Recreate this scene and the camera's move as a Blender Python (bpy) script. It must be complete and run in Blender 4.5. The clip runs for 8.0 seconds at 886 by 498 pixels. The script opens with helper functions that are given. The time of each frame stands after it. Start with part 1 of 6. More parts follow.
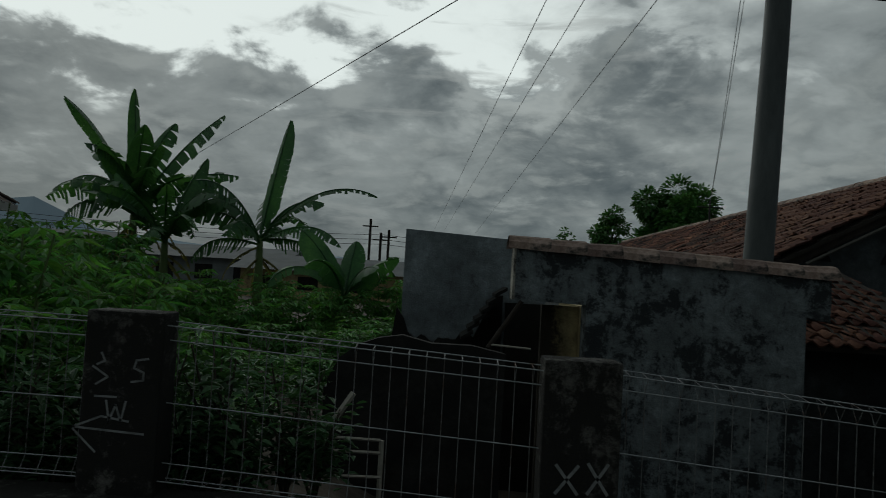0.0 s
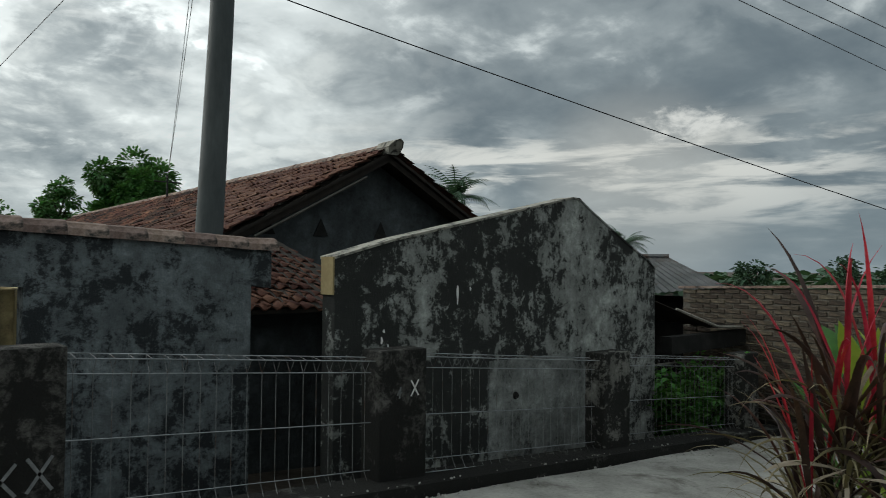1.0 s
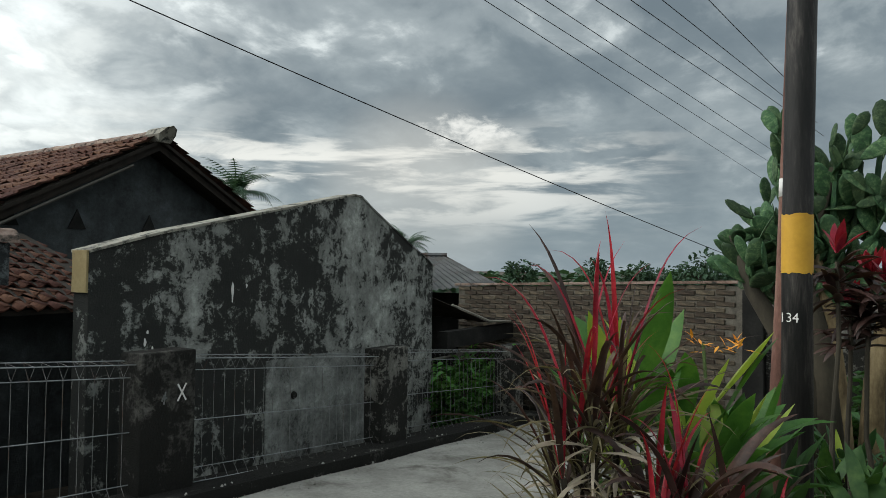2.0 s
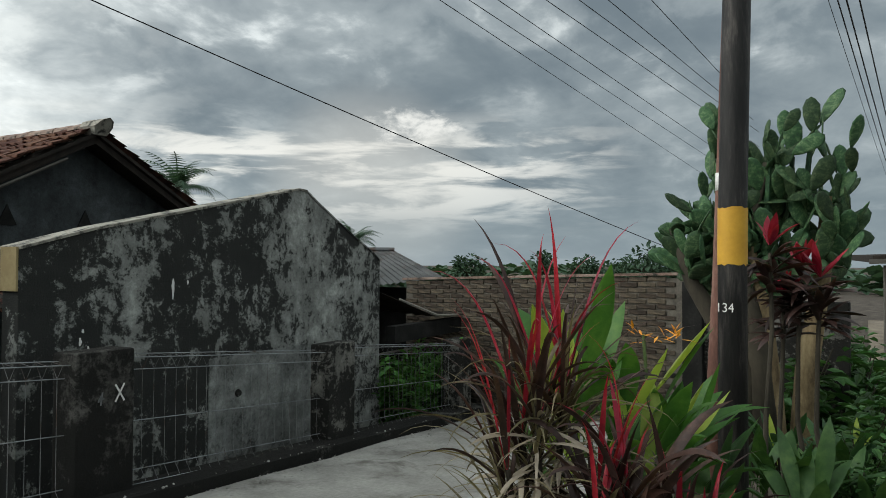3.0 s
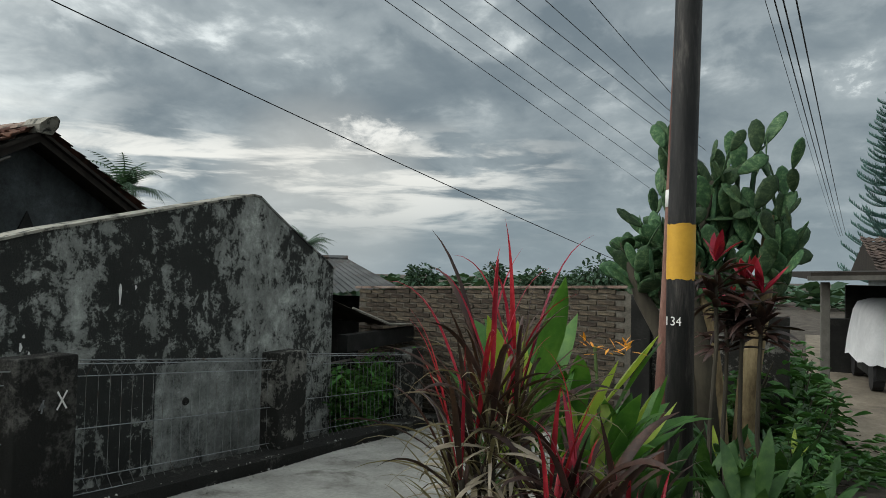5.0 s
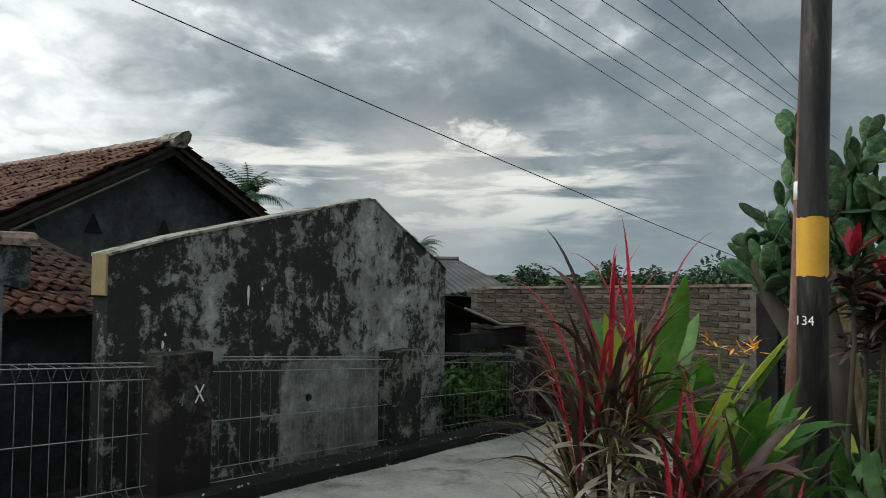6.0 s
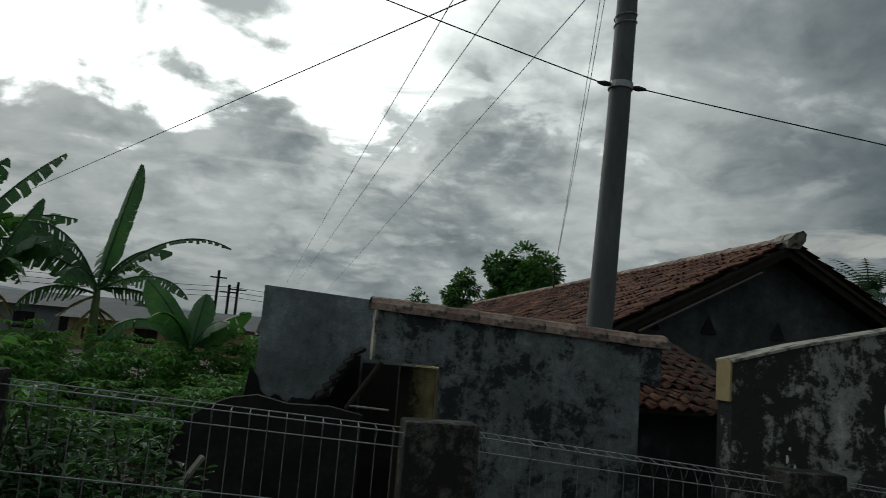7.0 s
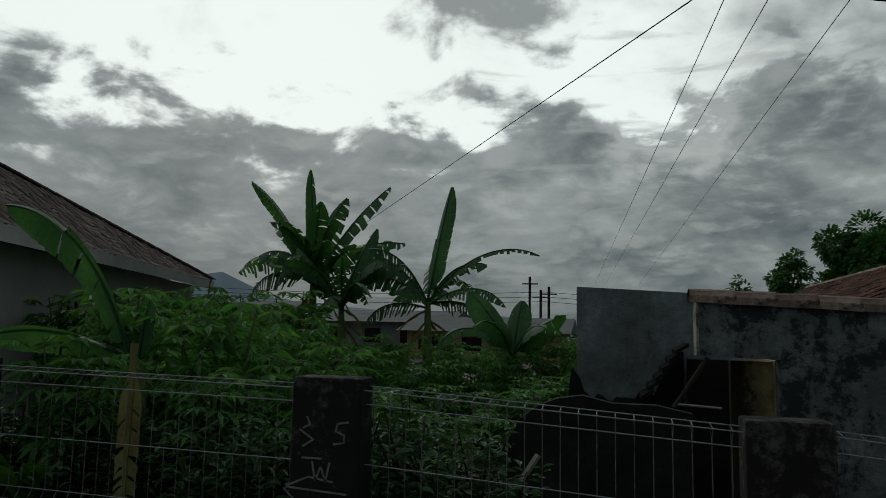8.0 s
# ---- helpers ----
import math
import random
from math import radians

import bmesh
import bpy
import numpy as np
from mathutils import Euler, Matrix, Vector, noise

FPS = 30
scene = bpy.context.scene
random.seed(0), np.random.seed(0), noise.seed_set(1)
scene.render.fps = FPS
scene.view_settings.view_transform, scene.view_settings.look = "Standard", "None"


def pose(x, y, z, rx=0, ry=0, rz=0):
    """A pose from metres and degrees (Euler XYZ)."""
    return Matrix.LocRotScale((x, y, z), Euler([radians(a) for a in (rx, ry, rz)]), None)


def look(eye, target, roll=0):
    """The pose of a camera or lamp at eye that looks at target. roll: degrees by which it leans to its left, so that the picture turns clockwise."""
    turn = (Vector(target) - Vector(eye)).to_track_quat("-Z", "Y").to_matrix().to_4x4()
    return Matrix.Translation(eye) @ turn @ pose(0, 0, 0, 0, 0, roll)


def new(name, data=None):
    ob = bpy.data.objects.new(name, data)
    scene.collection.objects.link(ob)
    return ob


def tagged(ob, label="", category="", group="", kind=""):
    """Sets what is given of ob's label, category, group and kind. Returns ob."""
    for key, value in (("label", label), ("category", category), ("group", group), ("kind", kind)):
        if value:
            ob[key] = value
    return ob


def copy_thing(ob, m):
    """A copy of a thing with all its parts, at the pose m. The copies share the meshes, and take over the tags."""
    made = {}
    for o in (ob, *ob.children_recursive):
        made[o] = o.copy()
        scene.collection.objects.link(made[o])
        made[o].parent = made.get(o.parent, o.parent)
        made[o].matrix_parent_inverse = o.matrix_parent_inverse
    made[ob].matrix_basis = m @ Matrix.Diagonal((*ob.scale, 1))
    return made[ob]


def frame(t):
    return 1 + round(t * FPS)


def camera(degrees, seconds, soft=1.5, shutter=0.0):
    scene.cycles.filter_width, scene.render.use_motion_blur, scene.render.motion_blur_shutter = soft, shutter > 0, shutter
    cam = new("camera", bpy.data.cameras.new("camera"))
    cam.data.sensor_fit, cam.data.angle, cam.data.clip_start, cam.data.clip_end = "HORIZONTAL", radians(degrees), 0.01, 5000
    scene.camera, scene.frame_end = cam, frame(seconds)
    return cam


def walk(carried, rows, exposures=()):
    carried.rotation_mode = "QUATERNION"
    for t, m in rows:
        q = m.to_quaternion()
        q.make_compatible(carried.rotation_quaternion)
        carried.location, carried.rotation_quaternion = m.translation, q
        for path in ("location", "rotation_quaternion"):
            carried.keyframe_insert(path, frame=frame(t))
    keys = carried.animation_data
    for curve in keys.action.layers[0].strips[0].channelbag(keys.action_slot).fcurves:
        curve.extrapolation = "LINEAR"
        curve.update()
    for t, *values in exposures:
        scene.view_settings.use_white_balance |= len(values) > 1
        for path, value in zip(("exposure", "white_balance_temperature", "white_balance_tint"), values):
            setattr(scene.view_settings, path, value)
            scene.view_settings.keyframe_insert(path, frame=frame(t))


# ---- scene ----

# ---------------------------------------------------------------- camera
cam = camera(64.47, 8.0, soft=0.7, shutter=0.06)
ROWS = [
    (0.0, 0.098, 0.014, 1.505, 0.60, 2.20, 3.24),
    (0.4, 0.114, -0.046, 1.514, -16.54, -0.37, 1.52),
    (0.5, 0.132, -0.034, 1.520, -21.49, -0.56, 1.34),
    (1.0, 0.124, -0.092, 1.497, -41.43, 1.60, 0.54),
    (1.5, 0.163, -0.079, 1.478, -54.18, 2.02, 1.31),
    (3.0, 0.204, -0.093, 1.476, -63.05, 1.29, 0.26),
    (3.5, 0.206, -0.098, 1.471, -67.92, 1.09, 1.38),
    (4.0, 0.191, -0.095, 1.472, -68.30, 1.54, 1.29),
    (5.5, 0.173, -0.080, 1.484, -64.74, 2.28, 0.84),
    (6.0, 0.151, -0.075, 1.471, -57.98, 2.02, 0.75),
    (6.5, 0.087, 0.002, 1.507, -37.61, 3.48, 4.18),
    (7.0, 0.015, -0.072, 1.524, -11.01, 7.67, 4.74),
    (7.5, 0.006, -0.079, 1.528, 2.07, 7.05, 4.02),
    (8.0, -0.007, -0.081, 1.521, 13.56, 6.40, 1.21),
]


def eye_pose(x, y, z, yaw, pitch, roll):
    return pose(x, y, z, 0, 0, yaw) @ pose(0, 0, 0, 90 + pitch) @ pose(0, 0, 0, 0, 0, roll)


EXPOSURES = [(0.0, -2.0, 6250, 3), (0.5, -1.1, 6300, 5), (0.8, -0.6, 6350, 6), (1.0, -0.5, 6400, 7), (1.5, -0.15, 6450, 8), (3.0, -0.1, 6500, 9), (3.5, -0.1, 6500, 9), (4.0, -0.1, 6500, 9), (5.5, -0.1, 6500, 9), (6.0, -0.1, 6500, 9), (6.5, 0.05, 6500, 9), (7.0, -1.2, 6400, 6), (7.5, -1.95, 6350, 5), (8.0, -1.8, 6350, 5)]
walk(cam, [(t, eye_pose(*r)) for t, *r in ROWS], EXPOSURES)

# ---------------------------------------------------------------- sky and sun
SUN_AZ, SUN_EL = radians(-30), radians(23)
SUN_DIR = Vector((math.sin(SUN_AZ) * math.cos(SUN_EL), math.cos(SUN_AZ) * math.cos(SUN_EL), math.sin(SUN_EL)))


def direction(az, el):
    az, el = radians(az), radians(el)
    return Vector((math.sin(az) * math.cos(el), math.cos(az) * math.cos(el), math.sin(el)))


class Nodes:
    """Short hand for node trees."""

    def __init__(self, tree):
        self.tree = tree
        tree.nodes.clear()

    def add(self, kind, **values):
        node = self.tree.nodes.new(kind)
        for key, value in values.items():
            setattr(node, key, value)
        return node

    def link(self, a, b):
        self.tree.links.new(a, b)

    def put(self, socket, value):
        if isinstance(value, bpy.types.NodeSocket):
            self.link(value, socket)
        else:
            socket.default_value = value

    def math(self, op, a, b=0.0, c=0.0, clamp=False):
        n = self.add("ShaderNodeMath", operation=op, use_clamp=clamp)
        for s, v in zip(n.inputs, (a, b, c)):
            self.put(s, v)
        return n.outputs[0]

    def vmath(self, op, a, b=(0, 0, 0)):
        n = self.add("ShaderNodeVectorMath", operation=op)
        self.put(n.inputs[0], a)
        self.put(n.inputs[1], b)
        return n.outputs["Value"] if op == "DOT_PRODUCT" else n.outputs[0]

    def noise(self, vector, scale, detail=4.0, rough=0.55, distort=0.0):
        n = self.add("ShaderNodeTexNoise")
        self.put(n.inputs["Vector"], vector)
        n.inputs["Scale"].default_value, n.inputs["Detail"].default_value = scale, detail
        n.inputs["Roughness"].default_value, n.inputs["Distortion"].default_value = rough, distort
        return n.outputs[0]

    def ramp(self, fac, stops, smooth=False):
        n = self.add("ShaderNodeValToRGB")
        if smooth:
            n.color_ramp.interpolation = "EASE"
        els = n.color_ramp.elements
        while len(els) < len(stops):
            els.new(0.5)
        for e, (p, col) in zip(els, stops):
            e.position = p
            e.color = (*col, 1) if len(col) == 3 else col
        self.put(n.inputs[0], fac)
        return n.outputs[0]

    def mix(self, fac, a, b, blend="MIX"):
        n = self.add("ShaderNodeMix", data_type="RGBA", blend_type=blend)
        self.put(n.inputs[0], fac)
        for s, v in ((n.inputs[6], a), (n.inputs[7], b)):
            self.put(s, (*v, 1) if isinstance(v, tuple) and len(v) == 3 else v)
        return n.outputs[2]

    def step(self, fac, lo, hi):
        n = self.add("ShaderNodeMapRange", interpolation_type="SMOOTHSTEP")
        self.put(n.inputs[0], fac)
        n.inputs[1].default_value, n.inputs[2].default_value = lo, hi
        return n.outputs[0]


def make_world():
    world = bpy.data.worlds.new("overcast_sky")
    scene.world = world
    world.use_nodes = True
    k = Nodes(world.node_tree)
    ray = k.add("ShaderNodeTexCoord").outputs["Generated"]
    sky = k.add("ShaderNodeTexSky", sky_type="NISHITA")
    sky.sun_disc, sky.sun_elevation, sky.sun_rotation = False, SUN_EL, SUN_AZ
    sep = k.add("ShaderNodeSeparateXYZ")
    k.link(ray, sep.inputs[0])
    up = k.math("MAXIMUM", sep.outputs[2], 0.0)
    low = k.math("ADD", up, 0.34)
    flat = k.add("ShaderNodeCombineXYZ")
    k.link(k.math("DIVIDE", sep.outputs[0], low), flat.inputs[0])
    k.link(k.math("DIVIDE", sep.outputs[1], low), flat.inputs[1])
    flat = flat.outputs[0]
    # the same cloud a little nearer to the sun: where it thins out, the edge is lit
    sun_flat = Vector((SUN_DIR.x, SUN_DIR.y, 0)) / (SUN_DIR.z + 0.34)
    to_sun = k.add("ShaderNodeVectorMath", operation="NORMALIZE")
    k.put(to_sun.inputs[0], k.vmath("SUBTRACT", tuple(sun_flat), flat))
    nearer = k.vmath("ADD", flat, k.vmath("MULTIPLY", to_sun.outputs[0], (0.09, 0.09, 0.0)))

    def deck(at):
        bank = k.noise(at, 1.9, 4, 0.5, 0.2)
        puff = k.noise(at, 5.2, 12, 0.57, 0.25)
        return bank, puff, k.math("ADD", k.math("MULTIPLY", bank, 0.5), k.math("MULTIPLY", puff, 0.5))

    bank, puff, cloud = deck(flat)
    _, _, cloud_near = deck(nearer)
    rim = k.math("MULTIPLY", k.math("SUBTRACT", cloud, cloud_near), -4.0)

    def near(az, el, lo, hi):
        return k.step(k.vmath("DOT_PRODUCT", ray, direction(az, el)), math.cos(radians(lo)), math.cos(radians(hi)))

    body = k.ramp(k.math("ADD", cloud, k.math("MULTIPLY", rim, 0.06)), [(0.37, (0.265, 0.325, 0.36)), (0.46, (0.33, 0.39, 0.42)), (0.53, (0.42, 0.475, 0.49)), (0.62, (0.64, 0.69, 0.69))], True)
    # thin cloud before the sun above a grey bank, thick cloud to the east, breaks low in the north-east
    lump = k.math("ADD", k.math("MULTIPLY", k.math("SUBTRACT", bank, 0.5), 0.20), k.math("MULTIPLY", k.math("SUBTRACT", puff, 0.5), 0.42))
    edge = k.step(k.math("ADD", sep.outputs[2], k.math("MULTIPLY", lump, 0.8)), 0.24, 0.33)
    glow = k.math("SUBTRACT", k.math("ADD", k.math("ADD", edge, near(-34, 25, 62, 8)), k.math("MULTIPLY", lump, 3.2)), 1.0)
    halo = k.step(glow, -0.55, 0.45)
    glow = k.step(glow, 0.08, 0.95)
    pale = near(16, 20, 46, 16)
    east = near(76, 23, 47, 28)
    halo = k.math("MULTIPLY", halo, k.math("SUBTRACT", 1.0, k.math("MULTIPLY", east, 0.85)))
    lit = k.mix(k.math("MULTIPLY", pale, k.math("MULTIPLY", k.step(cloud, 0.34, 0.68), 0.85)), body, (1.35, 1.42, 1.4))
    lit = k.mix(k.math("MULTIPLY", k.math("MULTIPLY", k.step(rim, 0.02, 0.5), near(0, 16, 70, 25)), 0.55), lit, (1.5, 1.55, 1.5))
    # an open spot of blue with bright edges
    blue = k.math("ADD", near(4.5, 19, 9, 1), k.math("MULTIPLY", k.math("SUBTRACT", puff, 0.5), 3.0))
    lit = k.mix(k.math("MULTIPLY", k.step(blue, 0.15, 0.75), 0.75), lit, (1.7, 1.75, 1.7))
    lit = k.mix(k.math("MULTIPLY", k.step(blue, 0.95, 1.2), 0.8), lit, (0.40, 0.50, 0.58))
    lit = k.mix(k.math("MULTIPLY", east, 0.88), lit, k.mix(k.step(k.math("ADD", cloud, k.math("MULTIPLY", rim, 0.04)), 0.40, 0.62), (0.185, 0.235, 0.27), (0.335, 0.395, 0.425)))
    lit = k.mix(k.math("MULTIPLY", halo, 0.8), lit, (1.15, 1.22, 1.22))
    lit = k.mix(k.math("MULTIPLY", glow, 0.96), lit, (3.4, 3.5, 3.4))
    # a dark scrap of cloud high before the bright part
    scrap = k.step(k.math("ADD", near(-10, 31, 13, 2), k.math("MULTIPLY", k.math("SUBTRACT", puff, 0.5), 3.0)), 0.45, 0.95)
    lit = k.mix(k.math("MULTIPLY", scrap, 0.8), lit, (0.42, 0.47, 0.49))
    # long bright breaks low in the sky
    bands = k.noise(k.vmath("MULTIPLY", ray, (5.5, 5.5, 34.0)), 1.0, 8, 0.56, 0.35)
    belt = k.math("MULTIPLY", k.step(up, 0.225, 0.15), k.step(up, 0.03, 0.09))
    streak = k.math("MULTIPLY", k.math("MULTIPLY", near(54, 8, 27, 7), belt), k.step(bands, 0.44, 0.60))
    lit = k.mix(k.math("MULTIPLY", streak, 0.95), lit, (1.05, 1.05, 0.99))
    lit = k.mix(k.math("MULTIPLY", near(57, 5.5, 10, 1), 0.45), lit, (0.92, 0.90, 0.83))
    west = k.math("MULTIPLY", near(2, 6, 26, 8), k.step(bands, 0.56, 0.70))
    lit = k.mix(k.math("MULTIPLY", west, 0.7), lit, (1.3, 1.33, 1.3))
    away = k.add("ShaderNodeVectorMath", operation="DISTANCE")
    k.put(away.inputs[0], k.vmath("MULTIPLY", ray, (1, 1, 2.4)))
    away.inputs[1].default_value = [a * b for a, b in zip(direction(60.5, 11.2), (1, 1, 2.4))]
    inside = k.step(away.outputs["Value"], 0.11, 0.015)
    gap = k.step(k.math("ADD", inside, k.math("MULTIPLY", k.math("SUBTRACT", k.noise(k.vmath("MULTIPLY", ray, (1, 1, 2.0)), 22.0, 9, 0.62, 0.3), 0.5), 2.6)), 0.45, 1.15)
    lit = k.mix(k.math("MULTIPLY", k.math("MULTIPLY", gap, 0.9), k.step(inside, 0.0, 0.35)), lit, (1.05, 1.05, 1.0))
    haze = k.step(up, 0.17, 0.0)
    lit = k.mix(k.math("MULTIPLY", haze, 0.6), lit, (0.315, 0.395, 0.445))
    thin = k.add("ShaderNodeBackground")
    k.link(sky.outputs[0], thin.inputs[0])
    thin.inputs[1].default_value = 0.06
    thick = k.add("ShaderNodeBackground")
    k.link(lit, thick.inputs[0])
    thick.inputs[1].default_value = 1.0
    both = k.add("ShaderNodeMixShader")
    both.inputs[0].default_value = 0.93
    k.link(thin.outputs[0], both.inputs[1])
    k.link(thick.outputs[0], both.inputs[2])
    out = k.add("ShaderNodeOutputWorld")
    k.link(both.outputs[0], out.inputs[0])


make_world()
sun = new("sun", bpy.data.lights.new("sun", "SUN"))
sun.data.energy, sun.data.angle, sun.data.color = 0.7, radians(14), (1.0, 0.95, 0.88)
sun.matrix_world = look(SUN_DIR * 50, (0, 0, 0))


# ---------------------------------------------------------------- materials
def surface(name, stops, scale=3.0, rough=0.85, bump=0.3, fine=40.0, vary=0.0, metal=0.0, stretch=(1, 1, 1), leafy=0.0, soil=None, island=False, spec=0.3):
    """Two scales of noise through a colour ramp, with relief; soil adds dark patches: (colour, scale, low, high)."""
    m = bpy.data.materials.new(name)
    m.use_nodes = True
    k = Nodes(m.node_tree)
    co = k.vmath("MULTIPLY", k.add("ShaderNodeTexCoord").outputs["Object"], stretch)
    big = k.noise(co, scale, 5, 0.6)
    small = k.noise(co, fine, 4, 0.65)
    fac = k.math("ADD", k.math("MULTIPLY", big, 0.7), k.math("MULTIPLY", small, 0.3))
    n = len(stops)
    col = k.ramp(fac, [(0.34 + 0.32 * i / max(1, n - 1), c) for i, c in enumerate(stops)])
    if soil:
        tint, s, lo, hi = soil
        patch = k.step(k.noise(co, s, 8, 0.68, 0.4), lo, hi)
        col = k.mix(patch, col, tint)
    if vary:
        rnd = k.add("ShaderNodeNewGeometry").outputs["Random Per Island"] if island else k.add("ShaderNodeObjectInfo").outputs["Random"]
        hsv = k.add("ShaderNodeHueSaturation")
        k.link(col, hsv.inputs["Color"])
        k.link(k.math("ADD", 1 - vary, k.math("MULTIPLY", rnd, 2 * vary)), hsv.inputs["Value"])
        k.link(k.math("ADD", 0.5 - vary * 0.03, k.math("MULTIPLY", rnd, vary * 0.06)), hsv.inputs["Hue"])
        col = hsv.outputs[0]
    p = k.add("ShaderNodeBsdfPrincipled")
    k.put(p.inputs["Base Color"], col)
    k.put(p.inputs["Roughness"], k.math("ADD", rough - 0.08, k.math("MULTIPLY", small, 0.16), clamp=True))
    p.inputs["Metallic"].default_value = metal
    p.inputs["Specular IOR Level"].default_value = spec
    b = k.add("ShaderNodeBump")
    b.inputs["Strength"].default_value, b.inputs["Distance"].default_value = bump, 0.02
    k.put(b.inputs["Height"], fac)
    k.link(b.outputs[0], p.inputs["Normal"])
    shader = p.outputs[0]
    if leafy:
        tr = k.add("ShaderNodeBsdfTranslucent")
        k.put(tr.inputs[0], k.mix(1.0, col, (1.25, 1.3, 0.6), "MULTIPLY"))
        mx = k.add("ShaderNodeMixShader")
        mx.inputs[0].default_value = leafy
        k.link(shader, mx.inputs[1])
        k.link(tr.outputs[0], mx.inputs[2])
        shader = mx.outputs[0]
    k.link(shader, k.add("ShaderNodeOutputMaterial").inputs[0])
    return m


def mouldy(name, pale, mould, share, soft=0.02, dark_below=0.0, spread=None, grain=0.40, runs=0.20):
    """Old lime plaster: pale patches, black mould in blots and runs. share moves the amount, soft widens its edge,
    spread gives more or less of the dark colour along x: (x, amount) pairs.
    """
    m = bpy.data.materials.new(name)
    m.use_nodes = True
    k = Nodes(m.node_tree)
    co = k.add("ShaderNodeTexCoord").outputs["Object"]
    sep = k.add("ShaderNodeSeparateXYZ")
    k.link(co, sep.inputs[0])
    blot = k.noise(co, 1.5, 10, 0.62, 0.3)
    spot = k.noise(co, 5.5, 12, 0.72, 0.4)
    grit = k.noise(co, 70, 4, 0.7)
    crumb = k.noise(co, 26, 6, 0.72, 0.3)
    run = k.noise(k.vmath("MULTIPLY", co, (7.0, 7.0, 0.7)), 1.0, 6, 0.6, 0.2)
    v = k.math("ADD", k.math("MULTIPLY", blot, 1.0 - grain - runs), k.math("MULTIPLY", spot, grain))
    v = k.math("ADD", v, k.math("MULTIPLY", run, runs))
    v = k.math("ADD", v, k.math("MULTIPLY", k.math("SUBTRACT", crumb, 0.5), 0.22))
    v = k.math("ADD", v, k.math("MULTIPLY", k.math("SUBTRACT", grit, 0.5), 0.06))
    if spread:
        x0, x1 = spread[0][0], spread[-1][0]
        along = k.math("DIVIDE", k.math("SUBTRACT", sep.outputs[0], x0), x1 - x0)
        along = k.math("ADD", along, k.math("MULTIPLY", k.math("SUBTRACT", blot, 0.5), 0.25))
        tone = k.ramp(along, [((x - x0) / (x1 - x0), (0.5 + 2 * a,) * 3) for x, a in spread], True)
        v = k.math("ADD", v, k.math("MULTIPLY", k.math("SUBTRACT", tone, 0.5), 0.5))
    mid = 0.505 - share
    dark = k.step(v, mid - soft * 0.4, mid + soft * 1.6)
    film = k.step(v, mid - 0.15 - soft, mid + 0.02)
    base = k.ramp(k.noise(co, 3.2, 10, 0.72), [(0.36, tuple(0.50 * c for c in pale)), (0.50, tuple(0.85 * c for c in pale)), (0.62, tuple(min(0.8, 1.3 * c) for c in pale))])
    col = k.mix(k.math("MULTIPLY", film, 0.72), base, tuple(0.25 * a + 0.75 * b for a, b in zip(pale, mould)))
    col = k.mix(k.math("MULTIPLY", dark, 0.92), col, mould)
    # near-black towards the foot of the wall, with a ragged edge
    if dark_below:
        low_band = k.step(k.math("ADD", sep.outputs[2], k.math("MULTIPLY", spot, 0.9)), dark_below + 0.55, dark_below + 0.15)
        col = k.mix(k.math("MULTIPLY", low_band, 0.75), col, (0.02, 0.022, 0.018))
    # pin holes and crumbs
    col = k.mix(k.math("MULTIPLY", k.step(crumb, 0.60, 0.70), 0.55), col, tuple(1.6 * c for c in mould))
    col = k.mix(k.math("MULTIPLY", k.step(grit, 0.56, 0.70), 0.30), col, mould)
    p = k.add("ShaderNodeBsdfPrincipled")
    k.put(p.inputs["Base Color"], col)
    p.inputs["Roughness"].default_value = 0.93
    p.inputs["Specular IOR Level"].default_value = 0.2
    b = k.add("ShaderNodeBump")
    b.inputs["Strength"].default_value, b.inputs["Distance"].default_value = 1.0, 0.03
    k.put(b.inputs["Height"], k.math("ADD", k.math("SUBTRACT", 0.0, k.math("MULTIPLY", v, 0.8)), k.math("ADD", k.math("MULTIPLY", crumb, 0.35), k.math("MULTIPLY", grit, 0.30))))
    k.link(b.outputs[0], p.inputs["Normal"])
    k.link(p.outputs[0], k.add("ShaderNodeOutputMaterial").inputs[0])
    return m


EARTH = surface("trodden_earth", [(0.03, 0.025, 0.02), (0.07, 0.058, 0.046), (0.13, 0.11, 0.09)], 2.2, 0.95, 0.9, 22)
CONCRETE = surface("lane_concrete", [(0.17, 0.168, 0.152), (0.29, 0.287, 0.265), (0.42, 0.415, 0.385)], 1.6, 0.85, 0.6, 36, soil=((0.13, 0.125, 0.11), 2.3, 0.52, 0.70))
LANE = surface("lane_clay", [(0.10, 0.083, 0.064), (0.19, 0.16, 0.122), (0.28, 0.245, 0.19)], 1.1, 0.93, 0.5, 16, soil=((0.07, 0.06, 0.05), 2.2, 0.55, 0.75))
# mould along x; at the west end the mould colour also paints shadow
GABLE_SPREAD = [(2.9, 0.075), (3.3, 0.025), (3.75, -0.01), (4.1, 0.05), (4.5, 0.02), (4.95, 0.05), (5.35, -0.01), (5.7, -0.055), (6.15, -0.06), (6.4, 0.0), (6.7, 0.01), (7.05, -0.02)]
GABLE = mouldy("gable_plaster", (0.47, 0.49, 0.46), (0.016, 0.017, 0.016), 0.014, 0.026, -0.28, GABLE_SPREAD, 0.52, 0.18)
GREY = mouldy("grey_plaster", (0.25, 0.285, 0.295), (0.022, 0.025, 0.027), 0.004, 0.035, -0.2, None, 0.60, 0.12)
POSTM = mouldy("post_plaster", (0.32, 0.315, 0.285), (0.011, 0.011, 0.010), 0.05, 0.022, 0.0, None, 0.55, 0.10)
